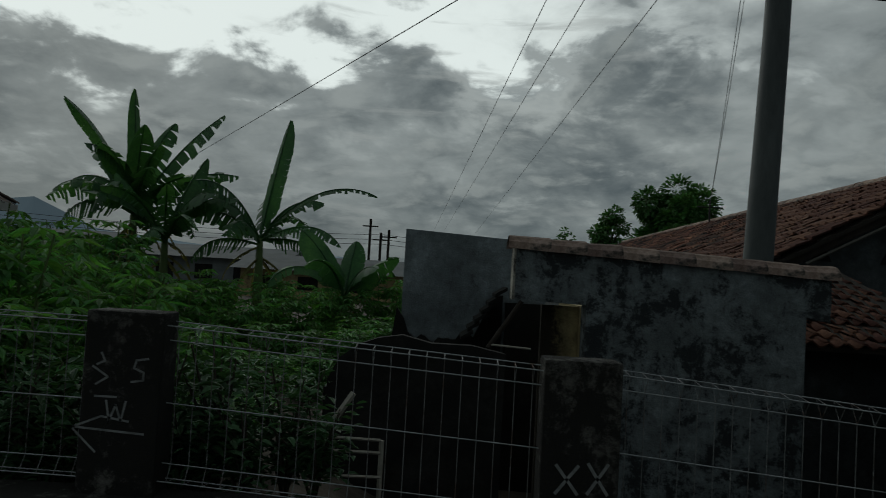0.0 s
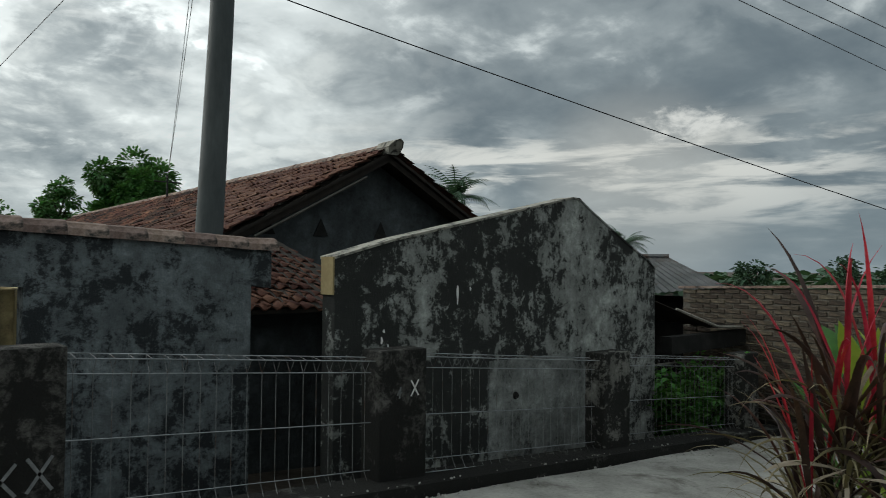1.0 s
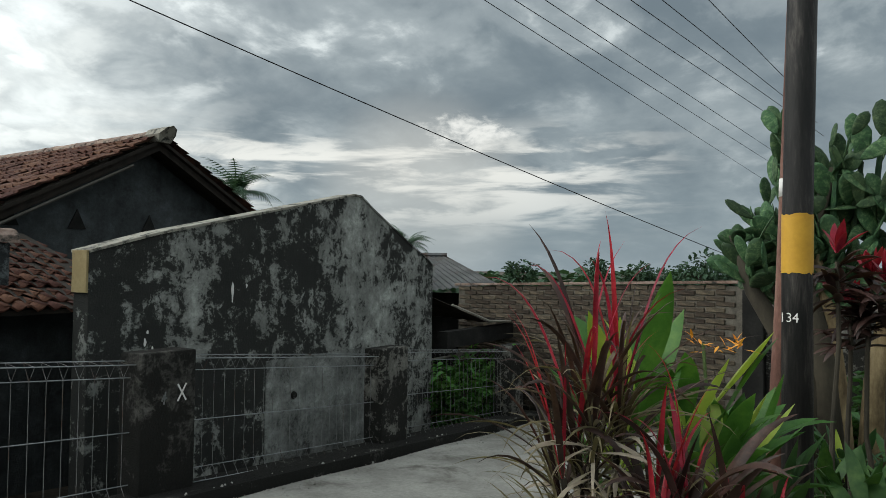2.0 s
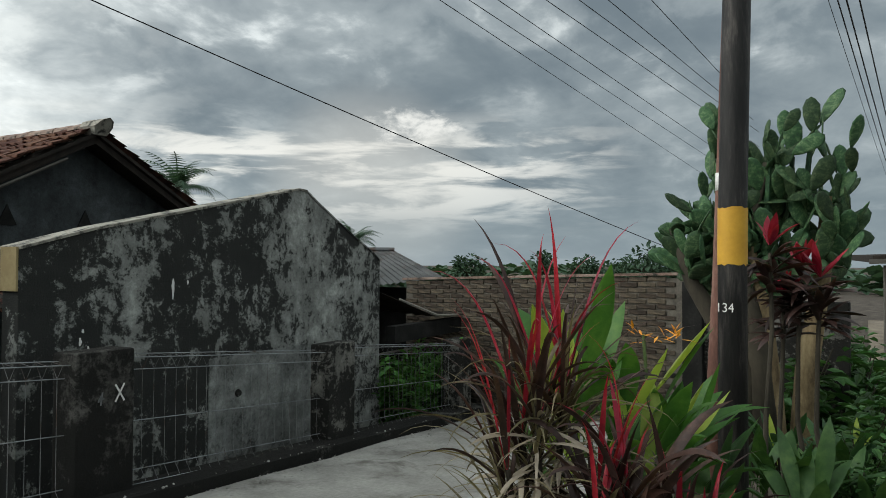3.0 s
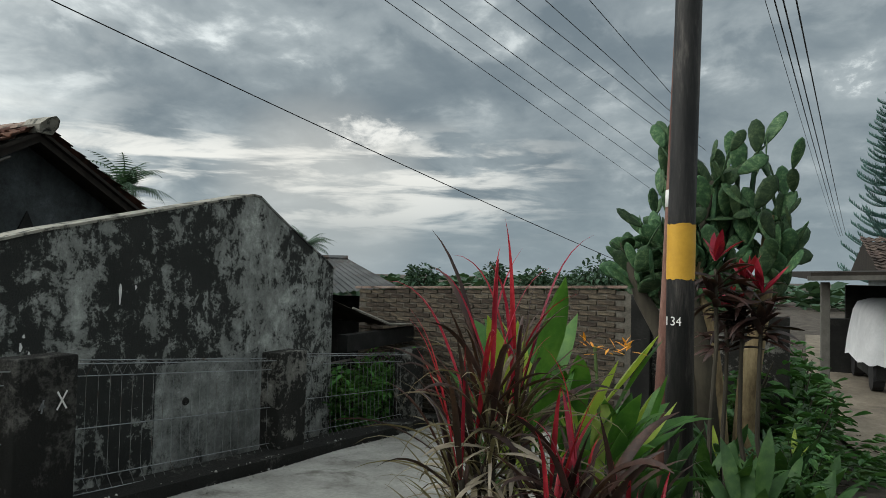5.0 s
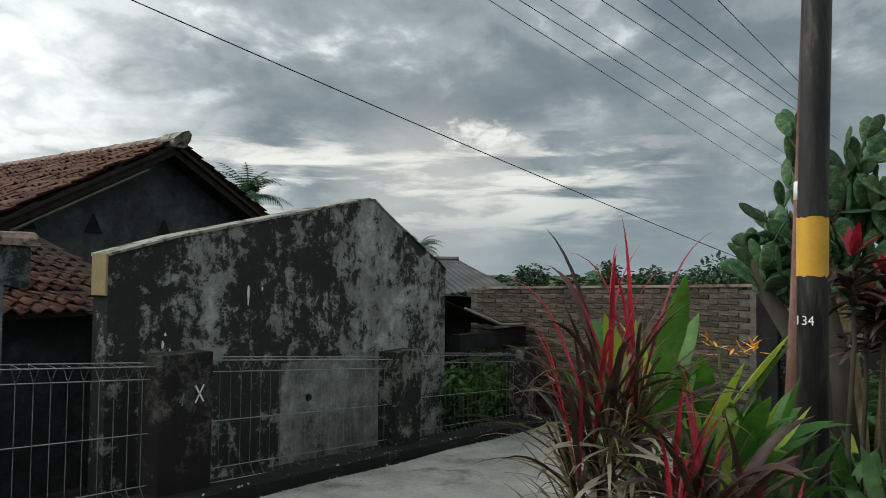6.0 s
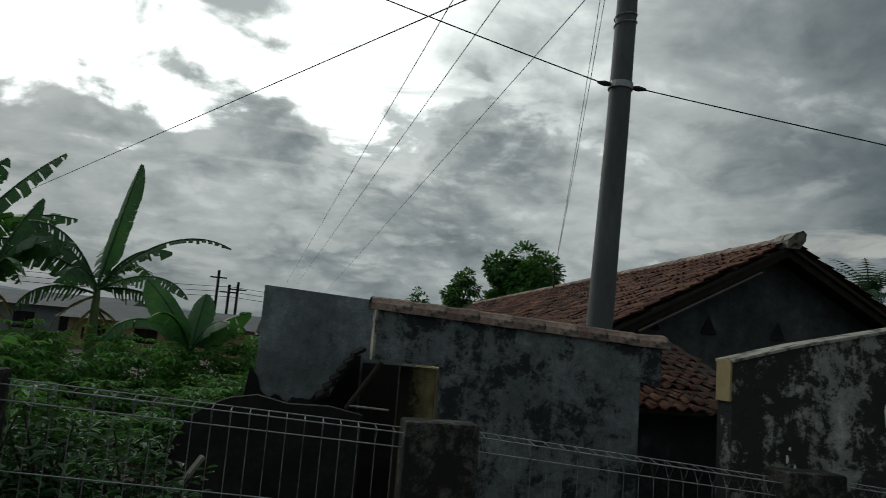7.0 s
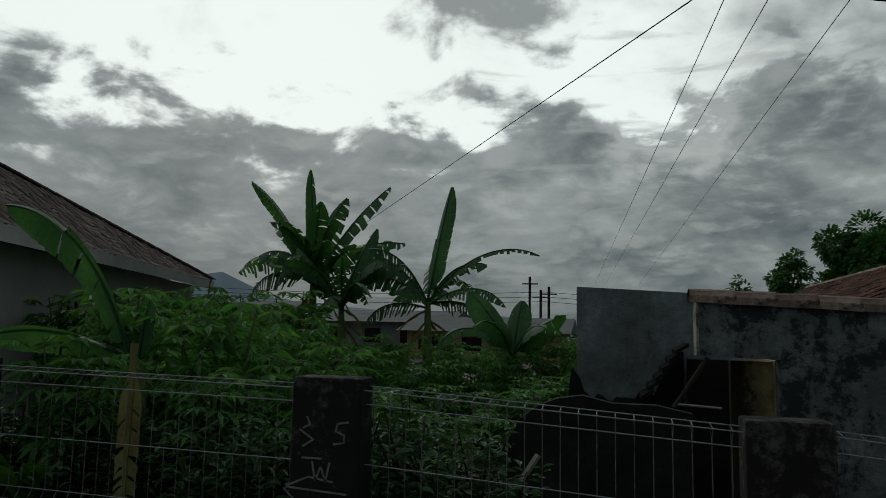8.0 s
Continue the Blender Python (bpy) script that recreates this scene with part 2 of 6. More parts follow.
POST_BLACK = mouldy("black_post_plaster", (0.18, 0.175, 0.16), (0.010, 0.010, 0.009), 0.085, 0.045, 0.0, None, 0.5, 0.10)
KERBM = mouldy("kerb_plaster", (0.16, 0.16, 0.145), (0.012, 0.012, 0.011), 0.09, 0.03)
BLOCK = mouldy("cement_render", (0.25, 0.29, 0.305), (0.06, 0.066, 0.070), -0.05, 0.07)
# near-black: soot on walls, and shade of openings and interiors painted in
SOOT_SHADE = surface("soot_and_shade", [(0.006, 0.006, 0.006), (0.013, 0.013, 0.012), (0.028, 0.028, 0.026)], 3, 0.95, 0.6, 30)
OCHRE = surface("ochre_paint", [(0.25, 0.195, 0.095), (0.40, 0.325, 0.175)], 3, 0.85, 0.2, 30, soil=((0.10, 0.08, 0.045), 4, 0.5, 0.7))
CREAM = surface("cream_coping", [(0.22, 0.21, 0.18), (0.38, 0.365, 0.31)], 4, 0.85, 0.3, 40, soil=((0.05, 0.05, 0.045), 7, 0.48, 0.62))
GABLE_DARK = mouldy("house_plaster", (0.095, 0.11, 0.115), (0.022, 0.024, 0.024), -0.01, 0.09)
TILE = surface("clay_tile", [(0.055, 0.032, 0.025), (0.15, 0.066, 0.045), (0.29, 0.125, 0.078)], 1.3, 0.85, 0.4, 40, vary=0.38, soil=((0.04, 0.028, 0.023), 2.2, 0.45, 0.60))
TILE_ALL = surface("clay_tile_field", [(0.055, 0.032, 0.025), (0.15, 0.066, 0.045), (0.29, 0.125, 0.078)], 1.3, 0.85, 0.4, 40, vary=0.38, island=True, soil=((0.04, 0.028, 0.023), 1.9, 0.44, 0.60))
TILE_DARK = surface("old_clay_tile", [(0.034, 0.027, 0.023), (0.075, 0.054, 0.045), (0.12, 0.082, 0.066)], 1.3, 0.9, 0.4, 40, vary=0.35, island=True)
RIDGE = surface("ridge_tile", [(0.12, 0.075, 0.055), (0.27, 0.19, 0.15), (0.36, 0.29, 0.25)], 3, 0.9, 0.4, 40, vary=0.3, soil=((0.03, 0.03, 0.026), 4, 0.5, 0.65))
COPING = surface("coping_tile", [(0.06, 0.045, 0.038), (0.16, 0.11, 0.09), (0.30, 0.23, 0.20)], 4, 0.9, 0.5, 40, vary=0.35, soil=((0.025, 0.025, 0.022), 5, 0.5, 0.65))
WOOD = surface("dark_timber", [(0.012, 0.010, 0.008), (0.035, 0.028, 0.022)], 6, 0.9, 0.4, 40, stretch=(1, 1, 0.3))
PALE_WOOD = surface("weathered_plank", [(0.20, 0.19, 0.165), (0.38, 0.36, 0.31)], 7, 0.9, 0.4, 50)
BRICK = surface("old_brick", [(0.034, 0.030, 0.025), (0.092, 0.073, 0.054), (0.22, 0.17, 0.12)], 5.0, 0.95, 1.0, 60, vary=0.42, soil=((0.018, 0.02, 0.016), 3.2, 0.44, 0.60))
MORTAR = surface("mortar", [(0.06, 0.055, 0.046), (0.19, 0.175, 0.145)], 6, 0.95, 0.5, 50)
WIRE_DULL = surface("dull_wire", [(0.11, 0.115, 0.115), (0.26, 0.27, 0.27)], 9, 0.65, 0.1, 60, metal=0.3, soil=((0.09, 0.06, 0.045), 6, 0.5, 0.65))
WIRE = surface("galvanised_wire", [(0.18, 0.195, 0.20), (0.37, 0.39, 0.40)], 9, 0.5, 0.1, 60, metal=0.5, soil=((0.16, 0.12, 0.09), 6, 0.58, 0.7))
CABLE = surface("black_cable", [(0.012, 0.012, 0.013), (0.02, 0.02, 0.021)], 5, 0.6, 0.1)
ALU = surface("bare_aluminium_cable", [(0.10, 0.11, 0.115), (0.16, 0.17, 0.175)], 5, 0.5, 0.1)
POLE_GREY = surface("painted_pole", [(0.042, 0.05, 0.05), (0.066, 0.076, 0.076), (0.095, 0.107, 0.107)], 4, 0.6, 0.2, 40, stretch=(1, 1, 0.25))
POLE_BLACK = surface("tarred_pole", [(0.006, 0.006, 0.006), (0.020, 0.019, 0.018), (0.085, 0.075, 0.068)], 17, 0.6, 0.4, 90, stretch=(1, 1, 0.16), soil=((0.006, 0.006, 0.006), 9, 0.48, 0.66), spec=0.35)
RUST = surface("rusted_pole", [(0.085, 0.042, 0.034), (0.16, 0.08, 0.062), (0.27, 0.16, 0.125)], 5, 0.8, 0.4, 50, stretch=(1, 1, 0.4))
YELLOW = surface("yellow_paint", [(0.50, 0.27, 0.03), (0.66, 0.38, 0.045)], 4, 0.5, 0.15, 40)
WHITE = surface("white_paint", [(0.62, 0.62, 0.60), (0.80, 0.80, 0.78)], 6, 0.7, 0.1, 60)
CHALK = surface("faded_white_paint", [(0.10, 0.105, 0.105), (0.24, 0.25, 0.25)], 14, 0.9, 0.1, 60)
SHEET = surface("white_tarpaulin", [(0.55, 0.56, 0.57), (0.72, 0.73, 0.74)], 3, 0.6, 0.3, 20)
TIN = surface("corrugated_sheet", [(0.075, 0.08, 0.083), (0.14, 0.147, 0.15), (0.21, 0.215, 0.215)], 1.6, 0.6, 0.2, 30, metal=0.2, soil=((0.09, 0.06, 0.045), 1.5, 0.55, 0.7))
PALE_WALL = surface("pale_wall", [(0.42, 0.43, 0.42), (0.60, 0.61, 0.59)], 1.2, 0.9, 0.2, 20)
POST_PALE = surface("grey_painted_post", [(0.07, 0.066, 0.058), (0.13, 0.125, 0.11)], 3.0, 0.9, 0.3, 30)
GREEN_WALL = surface("dim_plaster", [(0.12, 0.14, 0.145), (0.21, 0.23, 0.235)], 2.0, 0.9, 0.2, 30)
RED_CLOTH = surface("red_board", [(0.30, 0.05, 0.04), (0.42, 0.09, 0.07)], 3, 0.8, 0.2)
LEAF_CASSAVA = surface("cassava_leaf", [(0.038, 0.12, 0.034), (0.08, 0.205, 0.05), (0.15, 0.31, 0.075)], 1.2, 0.55, 0.2, 30, vary=0.4, leafy=0.4, island=True)
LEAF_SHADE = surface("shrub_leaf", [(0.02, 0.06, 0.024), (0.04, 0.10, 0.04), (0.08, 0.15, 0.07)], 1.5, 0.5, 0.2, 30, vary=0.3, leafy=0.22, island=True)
LEAF_BANANA = surface("banana_leaf", [(0.020, 0.062, 0.030), (0.042, 0.115, 0.046), (0.085, 0.195, 0.066)], 1.2, 0.45, 0.3, 22, vary=0.15, leafy=0.4)
LEAF_DRY = surface("dry_banana_leaf", [(0.10, 0.085, 0.035), (0.19, 0.17, 0.06), (0.22, 0.22, 0.09)], 3, 0.8, 0.4, 30, leafy=0.2)
LEAF_TREE = surface("tree_leaf", [(0.035, 0.10, 0.03), (0.07, 0.18, 0.05), (0.15, 0.28, 0.11)], 0.8, 0.5, 0.2, 20, vary=0.4, leafy=0.2, island=True)
LEAF_FAR = surface("far_leaf", [(0.035, 0.075, 0.045), (0.07, 0.125, 0.075)], 0.5, 0.7, 0.2, 20, vary=0.3, leafy=0.15, island=True)
# needle green lightened and blued, with distance haze painted in
LEAF_PINE = surface("hazy_conifer_needle", [(0.062, 0.135, 0.118), (0.10, 0.19, 0.165)], 0.8, 0.6, 0.2, 20, vary=0.3, island=True)
LEAF_CANNA = surface("broad_leaf", [(0.030, 0.092, 0.024), (0.062, 0.168, 0.038), (0.13, 0.27, 0.062)], 2.0, 0.45, 0.25, 20, vary=0.25, leafy=0.35, island=True)
LEAF_BED = surface("bed_leaf", [(0.022, 0.062, 0.022), (0.05, 0.125, 0.036), (0.12, 0.22, 0.065)], 2.0, 0.5, 0.25, 20, vary=0.4, leafy=0.25, island=True)
LEAF_LIME = surface("young_leaf", [(0.24, 0.36, 0.06), (0.42, 0.50, 0.12)], 2.0, 0.5, 0.2, 20, vary=0.2, leafy=0.35, island=True)
LEAF_RED = surface("red_strap_leaf", [(0.14, 0.012, 0.022), (0.34, 0.020, 0.042), (0.50, 0.055, 0.08)], 3.0, 0.4, 0.2, 30, vary=0.25, leafy=0.25, island=True)
LEAF_WINE = surface("wine_strap_leaf", [(0.018, 0.013, 0.012), (0.045, 0.026, 0.022), (0.12, 0.06, 0.048)], 3.0, 0.4, 0.2, 30, vary=0.35, leafy=0.15, island=True)
LEAF_OLIVE = surface("olive_strap_leaf", [(0.055, 0.05, 0.03), (0.13, 0.11, 0.06), (0.25, 0.21, 0.14)], 3.0, 0.5, 0.2, 30, vary=0.35, leafy=0.2, island=True)
LEAF_STRAW = surface("straw_strap_leaf", [(0.24, 0.20, 0.15), (0.40, 0.36, 0.29)], 3.0, 0.7, 0.2, 30, vary=0.25, leafy=0.2, island=True)
ORANGE = surface("orange_bract", [(0.75, 0.28, 0.03), (0.90, 0.45, 0.08)], 4.0, 0.5, 0.1, 30, leafy=0.2)
PAD = surface("cactus_pad", [(0.016, 0.045, 0.020), (0.042, 0.092, 0.038), (0.15, 0.22, 0.10)], 5.0, 0.6, 0.6, 26, vary=0.45, spec=0.25)
BARK = surface("pale_bark", [(0.08, 0.055, 0.03), (0.22, 0.165, 0.09), (0.38, 0.30, 0.17)], 7, 0.9, 0.6, 30, stretch=(1, 1, 0.4))
BARK_DARK = surface("dark_bark", [(0.03, 0.026, 0.02), (0.08, 0.07, 0.05)], 5, 0.9, 0.6, 30, stretch=(1, 1, 0.4))
STALK = surface("green_stalk", [(0.06, 0.10, 0.03), (0.12, 0.17, 0.06)], 4, 0.7, 0.3, 30)
FAR_ROOF = surface("far_roof_sheet", [(0.06, 0.068, 0.07), (0.11, 0.12, 0.125)], 1.0, 0.8, 0.2, 10)
# pale blue of distance haze painted into the ridge colour
HILL = surface("hazy_hill", [(0.25, 0.325, 0.385), (0.28, 0.35, 0.405)], 0.004, 1.0, 0.0, 0.05)


# ---------------------------------------------------------------- builders
def part(name, bm, material, parent=None, label="", smooth=False):
    """Links a bmesh as one mesh object, under a thing or a part."""
    me = bpy.data.meshes.new(name)
    bm.normal_update()
    bm.to_mesh(me)
    bm.free()
    for m in material if isinstance(material, (list, tuple)) else [material]:
        me.materials.append(m)
    if smooth:
        me.shade_smooth()
    ob = new(name, me)
    ob.parent = parent
    return tagged(ob, label) if label else ob


def thing(name, label, category, group="", kind="", at=(0, 0, 0)):
    ob = new(name)
    ob.location = at
    ob.empty_display_size = 0.1
    return tagged(ob, label, category, group, kind)


def mesh_part(name, verts, faces, material, parent=None, smooth=False):
    me = bpy.data.meshes.new(name)
    me.from_pydata(verts, [], faces)
    me.materials.append(material)
    if smooth:
        me.shade_smooth()
    ob = new(name, me)
    ob.parent = parent
    return ob


def box(bm, x0, x1, y0, y1, z0, z1, bevel=0.0, wob=0.0):
    """A box; z0 and z1 may be pairs (at x0, at x1)."""
    a, b = z0 if isinstance(z0, tuple) else (z0, z0)
    c, d = z1 if isinstance(z1, tuple) else (z1, z1)
    vs = [bm.verts.new(p) for p in ((x0, y0, a), (x1, y0, b), (x1, y1, b), (x0, y1, a), (x0, y0, c), (x1, y0, d), (x1, y1, d), (x0, y1, c))]
    fs = [bm.faces.new([vs[i] for i in q]) for q in ((3, 2, 1, 0), (4, 5, 6, 7), (0, 1, 5, 4), (1, 2, 6, 5), (2, 3, 7, 6), (3, 0, 4, 7))]
    if bevel:
        edges = {e for f in fs for e in f.edges}
        bmesh.ops.bevel(bm, geom=list(edges), offset=bevel, segments=2, affect="EDGES", profile=0.6)
    return bm


def boxed(*args, **kw):
    return box(bmesh.new(), *args, **kw)


def prism(bm, outline, axis_y0, axis_y1):
    """Extrudes an (x, z) outline from y0 to y1."""
    a = [bm.verts.new((x, axis_y0, z)) for x, z in outline]
    b = [bm.verts.new((x, axis_y1, z)) for x, z in outline]
    n = len(a)
    bm.faces.new(a)
    bm.faces.new(b[::-1])
    for i in range(n):
        bm.faces.new((a[(i + 1) % n], a[i], b[i], b[(i + 1) % n]))
    return bm


def tube(bm, pts, radii, sides=8, caps=True):
    """A tube along points; radii a number or one for each point."""
    pts = [Vector(p) for p in pts]
    radii = [radii] * len(pts) if isinstance(radii, (int, float)) else radii
    rings = []
    for i, p in enumerate(pts):
        d = (pts[min(i + 1, len(pts) - 1)] - pts[max(i - 1, 0)]).normalized()
        side = d.cross(Vector((0, 0, 1)) if abs(d.z) < 0.9 else Vector((1, 0, 0))).normalized()
        up = side.cross(d)
        rings.append([bm.verts.new(p + radii[i] * (math.cos(t) * side + math.sin(t) * up)) for t in [2 * math.pi * j / sides for j in range(sides)]])
    for r, s in zip(rings, rings[1:]):
        for j in range(sides):
            bm.faces.new((r[j], r[(j + 1) % sides], s[(j + 1) % sides], s[j]))
    if caps:
        bm.faces.new(rings[0][::-1])
        bm.faces.new(rings[-1])
    return bm


def strap(bm, base, az, length, width, rise, droop, segs=8, fold=0.25, twist=0.0, mat=0, tip=0.35, stalk=0.0, bend=1.6):
    """A leaf: leaves base at the angle rise (degrees) towards az, bends down by droop degrees along its length; folded along its rib."""
    p = Vector(base)
    a = radians(az)
    out = Vector((math.sin(a), math.cos(a), 0))
    side = Vector((math.cos(a), -math.sin(a), 0))
    rows = []
    for i in range(segs + 1):
        u = i / segs
        ang = radians(rise - droop * u ** bend)
        d = out * math.cos(ang) + Vector((0, 0, 1)) * math.sin(ang)
        nrm = side.cross(d)
        if stalk and u < stalk:
            w = 0.07
        else:
            v = (u - stalk) / (1 - stalk)
            w = min(1.0, (v + 0.04) / tip) ** 0.7 * (1 - max(0, (v - tip) / (1 - tip)) ** 2.2)
        w = max(0.02, w) * width / 2
        s = (side * math.cos(twist * u) + nrm * math.sin(twist * u))
        up = s.cross(d) * -1
        rows.append((bm.verts.new(p - s * w + up * w * fold), bm.verts.new(p), bm.verts.new(p + s * w + up * w * fold)))
        p = p + d * (length / segs)
    for r, s in zip(rows, rows[1:]):
        for j in (0, 1):
            f = bm.faces.new((r[j], r[j + 1], s[j + 1], s[j]))
            f.material_index, f.smooth = mat, True
    return p


def ground_z(x, y):
    """The lane falls to the east, then levels out."""
    return 0.2 - 0.075 * max(0.3, min(9.3, x))


# ---------------------------------------------------------------- ground
def build_ground():
    def sunk(x, y):
        """The yards behind the fence lie lower than the lane."""
        return 0.45 if -0.5 < x < 6.5 and 3.7 < y < 13 else 0.0

    line = [-1500, -600, -200, -80, -40, -20, -12, -8, -6, -4.5, -3, -2, -1, 0, 1, 2, 3, 3.5, 3.72, 4, 5, 6, 7, 8, 9.3, 10, 12, 14, 17, 20, 26, 40, 80, 200, 600, 1500]
    verts, faces, n = [], [], len(line)
    for y in line:
        for x in line:
            near = abs(x) < 30 and abs(y) < 30
            verts.append((x, y, ground_z(x, y) + (0.03 * noise.noise(Vector((x * 0.7, y * 0.7, 0))) - 0.03 if near else -0.05) - sunk(x, y)))
    for j in range(n - 1):
        for i in range(n - 1):
            faces.append((j * n + i, j * n + i + 1, (j + 1) * n + i + 1, (j + 1) * n + i))
    ob = mesh_part("ground", verts, faces, EARTH, smooth=True)
    tagged(ob, "brown trodden earth ground of a village lane", "ground", kind="structure")
    # cast concrete lane along the fence
    bm = bmesh.new()
    xs = [-9, -6, -4, -3, -2, -1, 0, 1, 2, 3, 4, 5, 6, 7, 8, 8.6]
    top, bot = [], []
    for i, x in enumerate(xs):
        near_edge = 1.05 + 0.06 * math.sin(x * 2.1) if x > 1.8 else -2.2
        edge = [bm.verts.new((x, y, ground_z(x, y) + 0.05)) for y in (near_edge, 3.40 + 0.03 * math.sin(x * 3.3))]
        low = [bm.verts.new((x, v.co.y, v.co.z - 0.14)) for v in edge]
        top.append(edge)
        bot.append(low)
    for a, b, c, d in zip(top, top[1:], bot, bot[1:]):
        bm.faces.new((a[0], b[0], b[1], a[1]))
        bm.faces.new((c[0], d[0], b[0], a[0]))
        bm.faces.new((a[1], b[1], d[1], c[1]))
    bm.faces.new((top[0][0], top[0][1], bot[0][1], bot[0][0]))
    bm.faces.new((top[-1][1], top[-1][0], bot[-1][0], bot[-1][1]))
    tagged(part("pavement", bm, CONCRETE), "pale worn cast concrete lane beside the mesh fence", "pavement", kind="structure")
    bm = bmesh.new()
    cols = [(x, [bm.verts.new((x, y, ground_z(x, y) + 0.03 + 0.012 * noise.noise(Vector((x, y, 3))))) for y in (e + 0.08 * math.sin(x * 3.1), e - 1.2, e - 2.6, e - 4.2, -9)]) for x, e in ((6.0, -2.6), (7.0, -2.2), (8.0, -1.8), (9.0, -1.5), (10.0, -1.25), (11.5, -1.1), (13.0, -1.05), (15.5, -1.1), (20.0, -1.5), (30.0, -2.2))]
    for (_, a), (_, b) in zip(cols, cols[1:]):
        for p, q, r, t in zip(a, a[1:], b[1:], b):
            bm.faces.new((p, q, r, t))
    tagged(part("road", bm, LANE), "compacted yellowish clay lane running past the planting bed", "road", kind="structure")


build_ground()

# ---------------------------------------------------------------- fence
POSTS = [(-6.50, 1.30), (-4.10, 1.27), (-1.535, 1.235), (0.81, 1.115), (3.04, 0.955), (5.465, 0.765), (8.05, 0.57)]


def fence_post(x, top, marks=""):
    bm = boxed(x - 0.20, x + 0.20, 3.59, 3.80, ground_z(x, 3.6) - 0.55, top, bevel=0.018)
    post = part("fence_post", bm, POSTM if x > 4 else POST_BLACK)
    tagged(post, "square plastered fence post blackened by mould", "post", "posts of the mesh fence")
    return post


def painted(parent, strokes, y, material, width=0.018):
    """Hand-painted strokes on a face at y: each a line of (x, z) points."""
    for line in strokes:
        bm = bmesh.new()
        for (xa, za), (xb, zb) in zip(line, line[1:]):
            d = Vector((xb - xa, 0, zb - za)).normalized()
            n = Vector((-d.z, 0, d.x)) * width / 2
            a, b = Vector((xa, y, za)) - d * width * 0.3, Vector((xb, y, zb)) + d * width * 0.3
            vs = [bm.verts.new(p) for p in (a - n, b - n, b + n, a + n)]
            bm.faces.new(vs)
        part("painted_mark", bm, material, parent)


def cross(x, z, w, h):
    return [[(x - w / 2, z - h / 2), (x + w / 2, z + h / 2)], [(x - w / 2, z + h / 2), (x + w / 2, z - h / 2)]]


def build_fence():
    posts = [fence_post(*p) for p in POSTS]
    for i, (p, q) in enumerate(zip(POSTS, POSTS[1:])):
        fence_panel(p[0] + 0.20, p[1] - 0.05, q[0] - 0.20, q[1] - 0.05)
    painted(posts[3], cross(0.745, 0.52, 0.11, 0.14) + cross(0.90, 0.53, 0.10, 0.15) + [[(0.63, 0.36), (0.69, 0.325), (0.78, 0.31), (0.88, 0.335), (0.98, 0.40)]], 3.586, CHALK, 0.016)
    painted(posts[4], cross(3.13, 0.695, 0.06, 0.10), 3.586, WHITE, 0.012)
    painted(posts[4], [[(2.985, 0.66), (3.0, 0.69)], [(3.0, 0.64), (3.01, 0.71)], [(2.99, 0.67), (3.02, 0.675)]], 3.586, CHALK, 0.012)
    painted(posts[2], [[(-1.64, 1.02), (-1.62, 0.98), (-1.66, 0.96)], [(-1.40, 1.0), (-1.46, 0.99), (-1.47, 0.95), (-1.42, 0.93), (-1.42, 0.89), (-1.48, 0.88)],
                       [(-1.68, 0.95), (-1.60, 0.90), (-1.66, 0.86)], [(-1.66, 0.80), (-1.55, 0.80)], [(-1.60, 0.78), (-1.58, 0.68), (-1.55, 0.76), (-1.52, 0.68), (-1.50, 0.78)],
                       [(-1.76, 0.64), (-1.40, 0.62)], [(-1.76, 0.64), (-1.62, 0.70), (-1.48, 0.68)], [(-1.76, 0.63), (-1.64, 0.52)]], 3.586, CHALK, 0.011)
    bm = bmesh.new()
    xs = [-9 + 0.5 * i for i in range(36)]
    for a, b in zip(xs, xs[1:]):
        box(bm, a, b, 3.42, 3.74, (ground_z(a, 0) - 0.7, ground_z(b, 0) - 0.7), (ground_z(a, 0) + 0.13, ground_z(b, 0) + 0.13))
    bmesh.ops.remove_doubles(bm, verts=bm.verts[:], dist=0.001)
    tagged(part("kerb", bm, KERBM), "low black mouldy plinth under the mesh fence", "kerb", kind="structure")


def fence_panel(x0, z0, x1, z1):
    y = 3.69
    panel = thing("mesh_fence", "galvanised welded mesh fence panel with folded top", "fence", "mesh fence panels", at=(x0, y, z0))
    panel_inv = Matrix.Translation((-x0, -y, -z0))
    H = 0.86

    def zz(x, h):
        return z0 + (z1 - z0) * (x - x0) / (x1 - x0) - H + h

    for name, dy, h in (("top_wire", -0.05, H - 0.015), ("top_wire", 0.06, H), ("upper_wire", 0.0, H - 0.095), ("middle_wire", 0, 0.44), ("lower_wire", 0.0, 0.13), ("bottom_wire", -0.05, 0.05), ("bottom_wire", 0.06, 0.035)):
        ob = part(name, tube(bmesh.new(), [(x0, y + dy, zz(x0, h)), (x1, y + dy, zz(x1, h))], 0.0036, 5), WIRE, panel)
        ob.matrix_parent_inverse = panel_inv
    n = round((x1 - x0) / 0.092)
    for i in range(n):
        x = x0 + (i + 0.5) * (x1 - x0) / n
        line = [(x, y + 0.06, zz(x, 0.035)), (x, y - 0.05, zz(x, 0.05)), (x, y, zz(x, 0.13)), (x, y, zz(x, H - 0.095)), (x, y - 0.05, zz(x, H - 0.015)), (x, y + 0.06, zz(x, H)), (x, y + 0.003, zz(x, H - 0.09))]
        ob = part("vertical_wire", tube(bmesh.new(), line, 0.0022, 4), WIRE_DULL, panel)
        ob.matrix_parent_inverse = panel_inv


build_fence()


